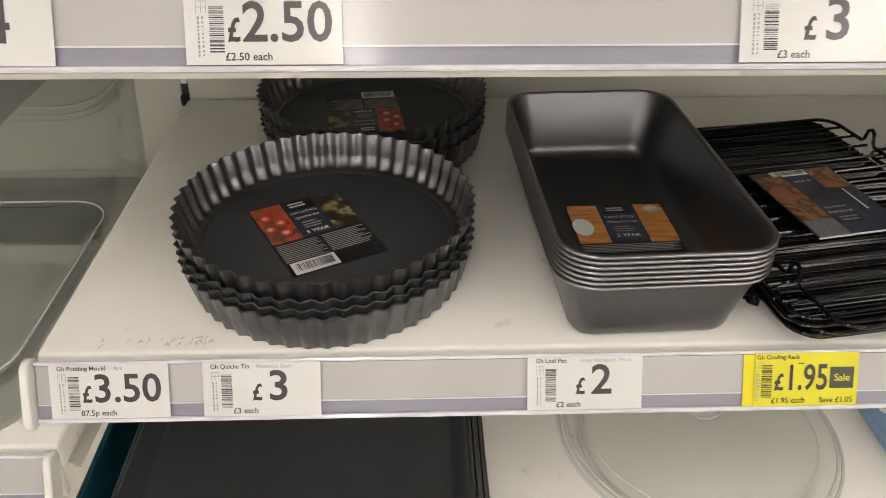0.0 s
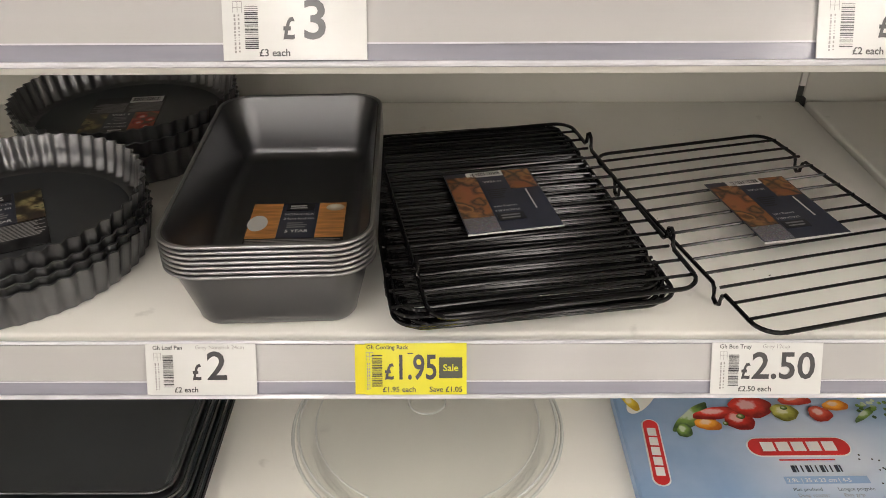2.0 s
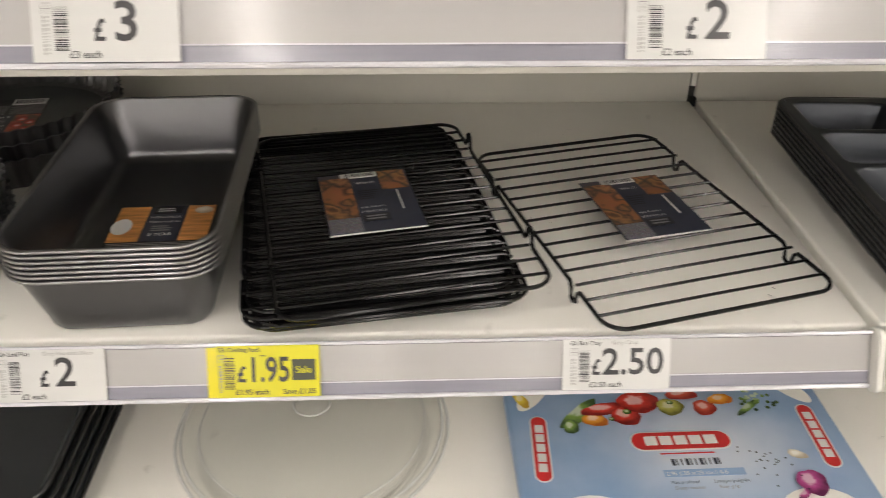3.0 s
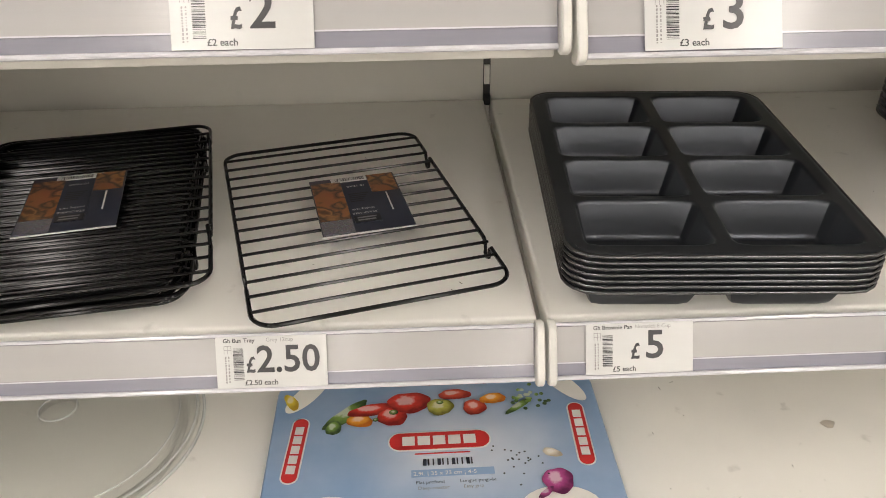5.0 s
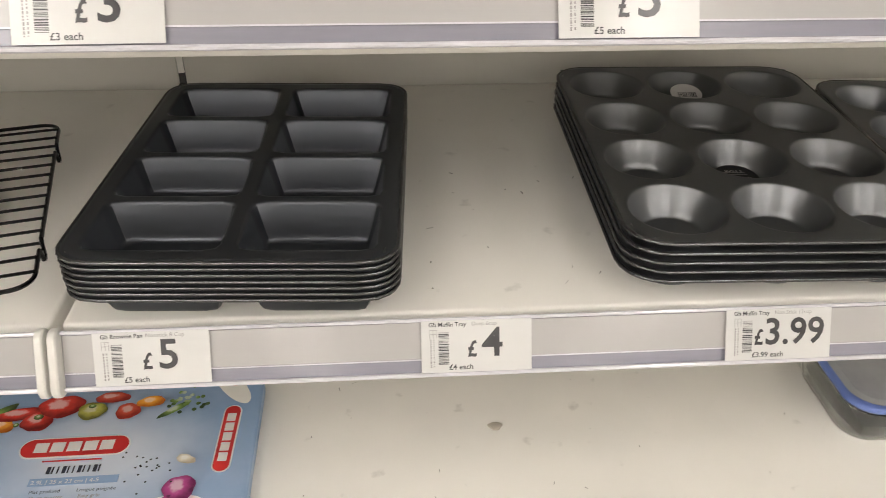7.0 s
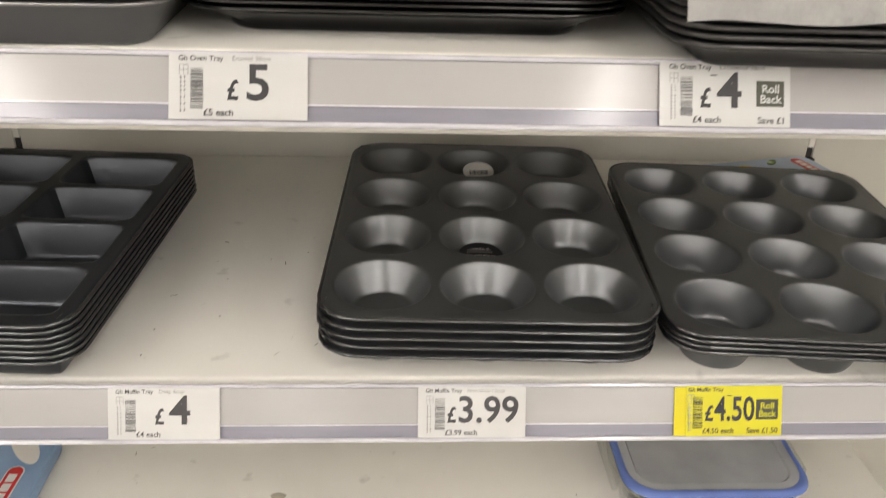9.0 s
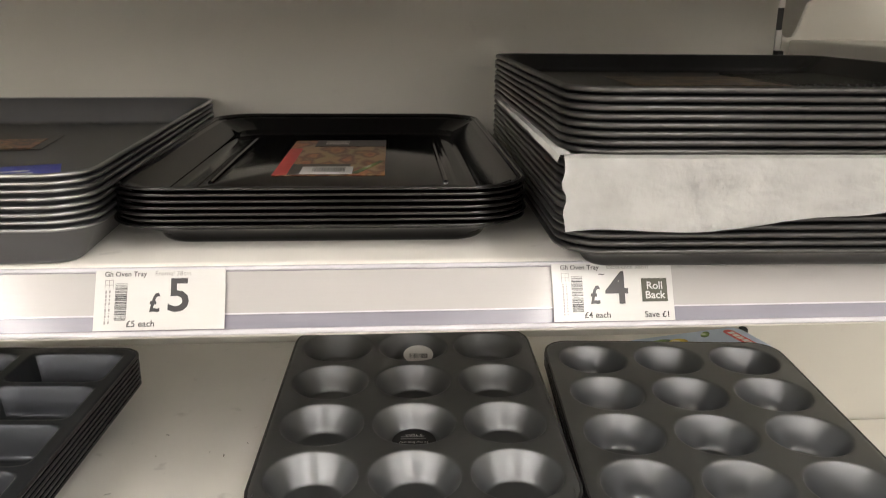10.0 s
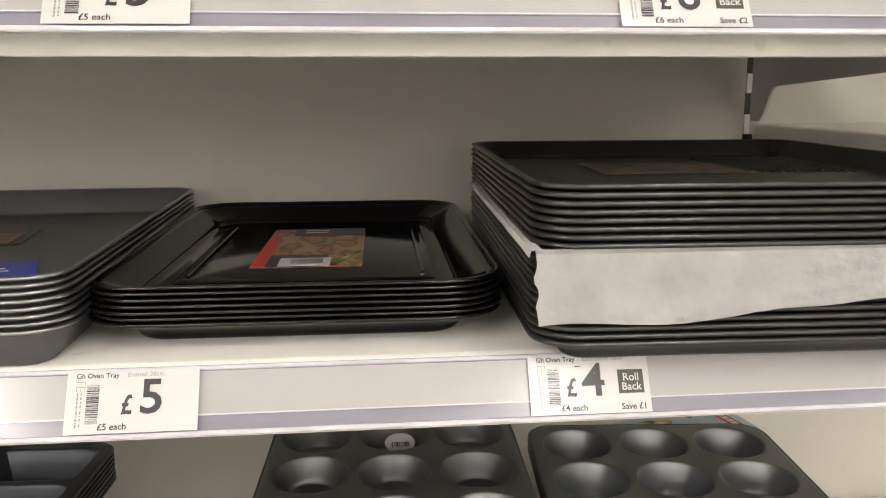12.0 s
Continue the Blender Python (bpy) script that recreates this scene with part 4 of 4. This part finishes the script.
def turned(prof, n=72):
    return finish(loft(bmesh.new(), [[(r * math.cos(2 * math.pi * i / n), r * math.sin(2 * math.pi * i / n), z) for i in range(n)] for r, z in prof]), 1.2)


ob = part("dish", turned([(0.080, 0.0016), (0.086, 0.0012), (0.091, 0.0002), (0.095, 0.001), (0.108, 0.008), (0.118, 0.030), (0.121, 0.034), (0.136, 0.036), (0.138, 0.038), (0.136, 0.040), (0.119, 0.039), (0.114, 0.031), (0.104, 0.010), (0.092, 0.005), (0.03, 0.0045)]), DISH, dish)
ob.visible_shadow = False
ob = part("lid", turned([(0.1165, 0.0405), (0.131, 0.0405), (0.133, 0.043), (0.130, 0.045), (0.113, 0.0455), (0.095, 0.050), (0.060, 0.056), (0.022, 0.059), (0.018, 0.061), (0.019, 0.067), (0.016, 0.069), (0.004, 0.0692)]), DISH, dish, "clear domed glass lid with a flat knob")
ob.visible_shadow = False

# Opaque white rings painted in place of highlights along the glass edges.
for nm, r, z, w in (("rim_glint", 0.1365, 0.0392, 0.0016), ("lid_ring", 0.1305, 0.0452, 0.0012), ("lid_step_glint", 0.1130, 0.0460, 0.0007), ("knob_glint", 0.0180, 0.0692, 0.0008)):
    ring = tube(bmesh.new(), [(r * math.cos(2 * math.pi * i / 64), r * math.sin(2 * math.pi * i / 64), z) for i in range(64)], w, 8, True)
    ob = part(nm, ring, MILKY, dish, "white ring in place of a highlight on the glass edge")
    ob.visible_shadow = False


def sleeve(m, label, detail=True):
    """A flattened card sleeve with curved cut-outs, printed with vegetables."""
    s = thing("card_sleeve", m, label, "card sleeve", "glass dish sleeves")
    W, D, H = 0.350, 0.215, 0.018
    bm = loft(bmesh.new(), [rr(W - 0.010, D - 0.010, 0.022, 0.0, 6), rr(W, D, 0.026, 0.003, 6), rr(W, D, 0.026, H - 0.003, 6), rr(W - 0.004, D - 0.004, 0.025, H - 0.0005, 6), rr(W - 0.010, D - 0.010, 0.024, H, 6)])
    part("sleeve", bm, SLEEVE, s)
    z = H + 0.0004
    for sx in (-1, 1):
        cut = bmesh.new()
        disc(cut, sx * 0.110, -0.094, 0.040, 0.028, z, 24)
        part("cut_out", cut, SHELF, s, "curved cut-out showing white")

        cut = bmesh.new()
        disc(cut, sx * 0.142, 0.078, 0.034, 0.012, z, 24, rot=-sx * 0.95)
        part("cut_out", cut, SHELF, s, "curved cut-out showing white")
    pills = [(0.000, 0.000, 0.106, 0.026, 0.0), (-0.147, -0.004, 0.090, 0.0185, 1.50), (0.147, 0.002, 0.090, 0.0185, -1.60)]
    for px, py, pw, ph, rot in pills:
        pm = Matrix.Translation((px, py, z)) @ Matrix.Rotation(rot, 4, "Z")
        p0 = part("logo_border", loft(bmesh.new(), [rr(pw, ph, ph / 2, 0.0, 7), rr(pw, ph, ph / 2, 0.0004, 7)]), WHITE, s)
        p0.matrix_basis = pm
        p1 = part("logo_plate", loft(bmesh.new(), [rr(pw - 0.003, ph - 0.003, ph / 2, 0.0005, 7), rr(pw - 0.003, ph - 0.003, ph / 2, 0.0008, 7)]), RED, s, "red rounded logo plate")
        p1.matrix_basis = pm
        lw = pw * 0.74
        for k in range(5):
            x0 = -lw / 2 + lw * k / 5
            p2 = part("logo_letter", boxed(x0 + lw * 0.012, x0 + lw * 0.175, -ph * 0.24, ph * 0.24, 0.0010, 0.0012), WHITE, s)
            p2.matrix_basis = pm
    if not detail:
        return s
    part("tag_line", slab(-0.026, 0.030, -0.0180, -0.0165, z), RED, s)
    bm = bmesh.new()
    for k in range(11):
        x = -0.018 + k * 0.0048
        box(bm, x, x + (0.0014 if k % 3 else 0.0034), -0.033, -0.0245, z, z + 0.0003)
    part("range_name", bm, NAVY, s)
    part("size_band", slab(-0.030, 0.052, -0.0475, -0.0385, z), SLEEVE_BAND, s)
    write("2.9L | 35 x 23 cm | 4-5", -0.028, -0.0458, z + 0.0006, 0.0068, WHITE, s)
    write("Plat profond", -0.026, -0.0560, z, 0.0056, NAVY, s)
    write("Longue poignée", 0.017, -0.0560, z, 0.0056, NAVY, s)
    write("Deep roaster", -0.024, -0.0630, z, 0.0056, INK_SOFT, s)
    write("Easy grip", 0.020, -0.0630, z, 0.0056, INK_SOFT, s)
    veg = [("courgette", -0.098, 0.043, 0.030, 0.009, 0.75, GREEN), ("courgette_end", -0.110, 0.024, 0.010, 0.008, 1.2, GREEN), ("lemon", -0.158, 0.066, 0.006, 0.014, 0.5, LEMON),
           ("yellow_tomato", -0.083, 0.033, 0.014, 0.0095, -0.2, ORANGE), ("chilli", -0.070, 0.048, 0.026, 0.009, 0.15, PEPPER), ("red_pepper", -0.048, 0.037, 0.016, 0.014, 0.2, PEPPER),
           ("red_pepper", -0.030, 0.057, 0.023, 0.016, 0.0, PEPPER), ("green_tomato", 0.003, 0.048, 0.0145, 0.0125, 0, OLIVE), ("tomato", 0.040, 0.045, 0.0125, 0.0115, 0, TOMATO),
           ("tomato", 0.020, 0.066, 0.018, 0.008, 0, TOMATO), ("orange_tomato", 0.061, 0.057, 0.0145, 0.0080, 0.1, ORANGE), ("pea_pod", 0.087, 0.043, 0.018, 0.0040, 0.65, GREEN),
           ("onion", 0.112, -0.062, 0.015, 0.016, 0, ONION), ("onion_root", 0.098, -0.076, 0.010, 0.0035, 0.7, ONION), ("garlic", 0.112, -0.026, 0.010, 0.0055, -0.4, BREAD)]
    for i, (nm, x, y, a, b, rot, m2) in enumerate(veg):
        bm = bmesh.new()
        disc(bm, x, y, a, b, z + 0.0002 * (i + 1), 36, rot)
        for k, v in enumerate(bm.verts):
            q = 1 + 0.06 * math.sin(3 * k * math.pi / 18 + i) + 0.03 * math.sin(7 * k * math.pi / 18 + 2 * i)
            v.co.x, v.co.y = x + (v.co.x - x) * q, y + (v.co.y - y) * q
        part(nm + "_print", bm, m2, s)
    part("stalk_print", disc(bmesh.new(), -0.047, 0.040, 0.005, 0.004, z + 0.0042, 9), GREEN, s)
    part("stalk_print", disc(bmesh.new(), 0.003, 0.052, 0.004, 0.003, z + 0.0042, 9), GREEN, s)
    part("stalk_print", disc(bmesh.new(), -0.066, 0.030, 0.003, 0.003, z + 0.0042, 9), GREEN, s)
    rng = random.Random(4)
    bm = bmesh.new()
    for k in range(26):
        disc(bm, 0.085 + rng.gauss(0.012, 0.013), 0.055 + rng.gauss(0, 0.009), 0.0024, 0.0024, z + 0.0034 + 0.00004 * k, 10)
    part("pea_print", bm, GREEN, s)
    bm = bmesh.new()
    for k in range(22):
        disc(bm, 0.078 + rng.gauss(0, 0.013), -0.036 + rng.gauss(0, 0.012), 0.0011, 0.0011, z + 0.0034 + 0.00004 * k, 8)
    part("peppercorn_print", bm, LABEL_BLACK, s)
    return s


sleeve(pose(0.9245, 0.1215, Z1, 0, 0, 0.6), "flat light blue card sleeve printed with vegetables")

sb = thing("card_box", pose(1.9066, 0.378, Z2, 0, 0, 14), "light blue card box with a red logo plate behind the trays", "card box")
part("carton", loft(bmesh.new(), [rr(0.164, 0.084, 0.014, 0.0, 5), rr(0.170, 0.090, 0.017, 0.002, 5), rr(0.170, 0.090, 0.017, 0.014, 5), rr(0.165, 0.085, 0.015, 0.016, 5)]), SLEEVE_PALE, sb)
pm = Matrix.Translation((0.062, 0.006, 0.0164)) @ Matrix.Rotation(-1.52, 4, "Z")
ob = part("logo_plate", loft(bmesh.new(), [rr(0.058, 0.015, 0.0075, 0.0, 6), rr(0.058, 0.015, 0.0075, 0.0004, 6)]), RED, sb, "red rounded logo plate")
ob.matrix_basis = pm
for k in range(5):
    ob = part("logo_letter", boxed(-0.021 + 0.0086 * k, -0.0145 + 0.0086 * k, -0.004, 0.004, 0.0006, 0.0008), WHITE, sb)
    ob.matrix_basis = pm
part("leaf_print", disc(bmesh.new(), -0.046, 0.024, 0.020, 0.007, 0.0166, 20, 0.2), GREEN, sb)
part("fruit_print", disc(bmesh.new(), -0.020, 0.020, 0.013, 0.008, 0.0168, 20, 0.1), LEMON, sb)
part("leaf_print", disc(bmesh.new(), 0.026, 0.030, 0.011, 0.005, 0.0166, 16, 0.7), GREEN, sb)
part("fruit_print", disc(bmesh.new(), 0.066, -0.034, 0.008, 0.005, 0.0168, 16, 0.4), ORANGE, sb)

lb = thing("food_container", pose(1.790, 0.156, Z1) @ Matrix.Scale(1.07, 4), "rectangular glass food container with blue sealed lid", "food container")
outer = [rr(0.150, 0.108, 0.022, 0.0, 6), rr(0.158, 0.116, 0.026, 0.003, 6), rr(0.172, 0.130, 0.028, 0.042, 6)]
inner = [rr(0.166, 0.124, 0.026, 0.042, 6), rr(0.152, 0.110, 0.024, 0.006, 6), rr(0.140, 0.098, 0.020, 0.005, 6)]
ob = part("dish", finish(loft(bmesh.new(), outer + inner), 1.0), GLASS, lb)
ob.visible_shadow = False
lidp = part("lid", loft(bmesh.new(), [rr(0.168, 0.126, 0.026, 0.043, 6), rr(0.172, 0.130, 0.028, 0.046, 6), rr(0.170, 0.128, 0.028, 0.052, 6), rr(0.150, 0.108, 0.020, 0.053, 6), rr(0.146, 0.104, 0.018, 0.051, 6)]), LID, lb, "smoky clear lid")
prof = [rr(0.176 + o, 0.134 + o, 0.028, zz, 6) for o, zz in ((0.0, 0.0465), (0.003, 0.049), (0.0, 0.0525), (-0.007, 0.0540), (-0.010, 0.0528))]
part("seal", finish(loft(bmesh.new(), prof, close=True), 1.0), SEAL, lb, "blue rubber seal band")
for yy in (-0.0715, 0.0655):
    ob = part("clip", boxed(-0.040, 0.060, yy, yy + 0.006, 0.024, 0.051, 0.002), TUB, lb, "clear snap clip")
    ob.visible_shadow = False
for xx in (-0.0935, 0.0875):
    ob = part("clip", boxed(xx, xx + 0.006, -0.035, 0.035, 0.024, 0.051, 0.002), TUB, lb, "clear snap clip")
    ob.visible_shadow = False
part("paper_insert", boxed(-0.062, 0.066, -0.050, 0.050, 0.0065, 0.018, 0.001), LABEL_BLACK, lb, "printed card insert")
part("insert_print", slab(-0.020, 0.060, -0.0495, 0.045, 0.0182), SILICONE, lb)

# marks on the shelves
fl = part("sticky_residue", loft(bmesh.new(), [[((0.0075 + 0.002 * math.sin(3 * a)) * math.cos(a) * s, 0.006 * math.sin(a) * s, z) for a in [2 * math.pi * i / 14 for i in range(14)]] for s, z in ((1.0, 0.0), (0.9, 0.0012), (0.5, 0.0016))]), SILICONE)
fl.location = (1.345, 0.141, Z1)
tagged(fl, "small beige blob of residue stuck on the lower shelf", "residue")


def scuffs(x0, x1, y0, y1, z, count, seed):
    """Short dark scratches on a shelf top."""
    rng = random.Random(seed)
    bm = bmesh.new()
    for k in range(count):
        x, y = rng.uniform(x0, x1), rng.uniform(y0, y1)
        a, l, w = rng.gauss(1.4, 0.5), rng.uniform(0.001, 0.006), rng.uniform(0.0001, 0.0005)
        u, v = Vector((math.cos(a), math.sin(a))) * l / 2, Vector((-math.sin(a), math.cos(a))) * w
        bm.faces.new([bm.verts.new((x + s * u.x + t * v.x, y + s * u.y + t * v.y, z)) for s, t in ((-1, -1), (1, -1), (1, 1), (-1, 1))])
    return bm


for args in ((0.045, 0.125, 0.018, 0.027, Z2 + 0.0003, 46, 3), (1.27, 1.42, 0.03, 0.24, Z2 + 0.0003, 16, 5), (1.15, 1.9, 0.02, 0.30, Z1 + 0.0003, 34, 7), (0.60, 0.98, 0.03, 0.40, Z2 + 0.0003, 14, 9)):
    ob = part("scuff_mark", scuffs(*args), SCUFF_FAINT if args[5] == 46 else SCUFF)
    tagged(ob, "small dark scuff marks scratched into the white shelf", "scuff mark", kind="stuff")


# neighbouring bay: clear tubs
def tub(m, w, d, h, label):
    t = thing("storage_tub", m, label, "storage tub", "clear storage tubs")
    o = [rr(w * 0.90, d * 0.90, 0.03, 0.0, 6), rr(w * 0.92, d * 0.92, 0.032, 0.004, 6), rr(w * 0.97, d * 0.97, 0.035, h - 0.006, 6), rr(w, d, 0.038, h - 0.006, 6), rr(w, d, 0.038, h, 6)]
    i = [rr(w * 0.965, d * 0.965, 0.034, h, 6), rr(w * 0.90, d * 0.90, 0.03, 0.005, 6)]
    ob = part("tub", finish(loft(bmesh.new(), o + i), 0.9), TUB, t)
    ob.visible_shadow = False
    prof = ((1.005, 0.0005), (1.012, 0.004), (1.000, 0.0078), (0.965, 0.0082), (0.950, 0.0050), (0.925, 0.0046), (0.905, 0.0075), (0.885, 0.0078))
    ob = part("lid", loft(bmesh.new(), [rr(w * k, d * k, 0.038 * k, h + z, 8) for k, z in prof]), TUB, t, "clear snap lid with a raised rim")
    ob.visible_shadow = False
    bead = finish(loft(bmesh.new(), [[(x, y, h + 0.0070 + 0.0010 * math.sin(a)) for x, y, _ in rr(w * 0.985 + 0.002 * math.cos(a), d * 0.985 + 0.002 * math.cos(a), 0.037, 0, 8)]
                                     for a in [2 * math.pi * k / 6 for k in range(6)]], close=True), 2.0)
    part("lid_ring", bead, MILKY, t, "milky plastic bead round the lid")
    return t


front_tub = tub(pose(-0.190, 0.140, 0.846, 0, 0, 0), 0.330, 0.262, 0.058, "large clear plastic storage tub with lid on a shelf")
tub(pose(-0.196, 0.365, 0.846, 0, 0, 0), 0.330, 0.165, 0.150, "tall clear plastic storage tub standing behind another")
part("base_label", boxed(-0.10, 0.125, -0.1195, -0.1185, 0.010, 0.042), SLEEVE_PALE, front_tub, "pale blue paper label inside the front")

# ---------------- price tickets ----------------
def rail_pose(x, z, tilt, lift=0.0016):
    a = math.atan2(0.0345, tilt)
    return Matrix.Translation((x, -tilt - 0.0012, z - 0.0355)) @ Matrix.Rotation(a, 4, "X") @ Matrix.Translation((0, 0.0015, lift))


def ticket(x, z, tilt, title, sub, price, each, sale="", save="", yellow=False, seed=1, w=0.0805, h=0.0385):
    dx = -0.0075 if yellow else 0.0
    base = YELLOW if yellow else CARD
    colour = "bright yellow" if yellow else "white"
    tk = part("price_ticket", slab(0, w, 0, h, 0.0, 0.0005), base)
    tk.matrix_basis = rail_pose(x, z, tilt) @ Matrix.Rotation(radians(0.25 * math.sin(seed * 2.3)), 4, "Z")
    tagged(tk, "%s price ticket for £%s slotted into the shelf rail" % (colour, price), "price ticket", "shelf price tickets")
    k = 0.0009
    if title:
        write(title, 0.0055 + dx * 0.6, h - 0.0042, k, 0.0044, INK, tk, bold=0.00006, name="title")
    if sub:
        write(sub, 0.0440 if len(title) > 15 else 0.0365, h - 0.0040, k, 0.0042, INK_SOFT, tk, name="subtitle")
    barcode(tk, 0.0125 + dx, 0.0200 + dx, 0.0062, h - 0.0085, k, vertical=False, seed=seed)
    bm = bmesh.new()
    rng = random.Random(seed)
    y = 0.004
    while y < h - 0.014:
        d = rng.uniform(0.0006, 0.0022)
        quad(bm, 0.0065 + dx * 0.7, 0.0075 + dx * 0.7, y, y + d, k)
        quad(bm, 0.0088 + dx * 0.8, 0.0097 + dx * 0.8, y + 0.0004, y + d, k)
        y += d + 0.0006
    part("small_print", bm, INK_SOFT, tk)
    bm = bmesh.new()
    for x0, x1, y0, y1 in ((0.0060, 0.0063, h - 0.0125, h - 0.0065), (0.0085, 0.0088, h - 0.0125, h - 0.0065), (0.0110, 0.0113, h - 0.0125, h - 0.0065), (0.006, 0.0113, h - 0.0068, h - 0.0065), (0.006, 0.0113, h - 0.0098, h - 0.0095)):
        quad(bm, x0 + dx * 0.7, x1 + dx * 0.7, y0, y1, k)
    part("grid_mark", bm, INK_SOFT, tk)
    wide = len(price) > 1
    lx, py = (0.0215, 0.0120) if wide else (0.0335, 0.0118)
    ps, sx = (0.0280, 0.97) if wide else (0.0300, 1.04)
    if sale and wide:
        lx, ps, sx = 0.0215 + dx, 0.0260, 0.70
    elif sale:
        lx = 0.0245
    write("£", lx, py, k, 0.0165, INK, tk, bold=0.0004, squeeze=0.78, name="pound_sign")
    write(price, lx + (0.0075 if wide else 0.0105), py, k, ps, INK, tk, bold=0.00045, squeeze=sx, name="price")
    write(each, 0.0200 + dx, 0.0022, k, 0.0056, INK, tk, bold=0.00008, name="unit_price")
    if sale:
        bx = 0.0595 + dx * 0.75
        part("offer_block", slab(bx, bx + 0.0170, 0.0125, 0.0280, 0.00055, 0.0003), SIGN_DARK, tk, "dark square offer block")
        if sale == "Sale":
            write("Sale", bx + 0.0085, 0.0180, 0.0012, 0.0072, base, tk, bold=0.0001, align="CENTER", name="offer")
        else:
            write("Roll", bx + 0.0085, 0.0208, 0.0012, 0.0070, base, tk, bold=0.0001, align="CENTER", name="offer")
            write("Back", bx + 0.0085, 0.0146, 0.0012, 0.0070, base, tk, bold=0.0001, align="CENTER", name="offer")
        write(save, w - 0.003, 0.0022, k, 0.0056, INK, tk, bold=0.00008, align="RIGHT", name="saving")
        part("strike_mark", slab(0.031, 0.035, h - 0.0078, h - 0.0072, 0.0005, 0.0003), INK, tk)
    return tk


def under_card(x, z, tilt):
    ob = part("ticket_sleeve", slab(0, 0.078, 0, 0.0375, 0.0, 0.0005), YELLOW_OLD)
    ob.matrix_basis = rail_pose(x, z, tilt, 0.0006)
    tagged(ob, "older yellow ticket tucked behind another in the rail", "price ticket", "shelf price tickets")


ticket(0.0185, Z2, T2, "Gh Pudding Mould", "4pk", "3.50", "87.5p each", seed=1)
ticket(0.1220, Z2, T2, "Gh Quiche Tin", "Nonstick Each", "3", "£3 each", seed=2)
ticket(0.3460, Z2, T2, "Gh Loaf Pan", "Grey Nonstick 24cm", "2", "£2 each", seed=3)
under_card(0.4985, Z2, T2)
ticket(0.5060, Z2, T2, "Gh Cooling Rack", "", "1.95", "£1.95 each", "Sale", "Save £1.05", True, seed=4, w=0.0740)
ticket(0.7580, Z2, T2, "Gh Bun Tray", "Grey 12cup", "2.50", "£2.50 each", seed=5)
ticket(1.0300, Z2, T2, "Gh Brownie Pan", "Nonstick 8 Cup", "5", "£5 each", seed=6)
ticket(1.2600, Z2, T2, "Gh Muffin Tray", "Deep 6cup", "4", "£4 each", seed=7)
ticket(1.4860, Z2, T2, "Gh Muffin Tray", "Non Stick 12cup", "3.99", "£3.99 each", seed=8)
under_card(1.6800, Z2, T2)
ticket(1.6890, Z2, T2, "Gh Muffin Tray", "", "4.50", "£4.50 each", "Roll Back", "Save £1.50", True, seed=9, w=0.0740)
ticket(0.0060, Z3 + 0.0055, T2, "", "", "4", "£4 each", seed=10)
ticket(0.1530, Z3 + 0.0055, T2, "", "", "2.50", "£2.50 each", seed=11)
ticket(0.4410, Z3 + 0.0055, T2, "Gh Cake Tin", "", "3", "£3 each", seed=12)
ticket(0.7720, Z3 + 0.0055, T2, "Gh Oven Tray", "Nonstick 40cm", "2", "£2 each", seed=13)
ticket(1.0420, Z3, T3, "", "", "3", "£3 each", seed=14)
ticket(1.3370, Z3, T3, "Gh Oven Tray", "Enamel 38cm", "5", "£5 each", seed=15)
ticket(1.6280, Z3, T3, "Gh Oven Tray", "Excellence 38cm", "4", "£4 each", "Roll Back", "Save £1", seed=16)
ticket(1.3480, Z4, T3, "", "", "5", "£5 each", seed=17)
ticket(1.6780, Z4, T3, "", "", "6", "£6 each", "Roll Back", "Save £2", seed=18)
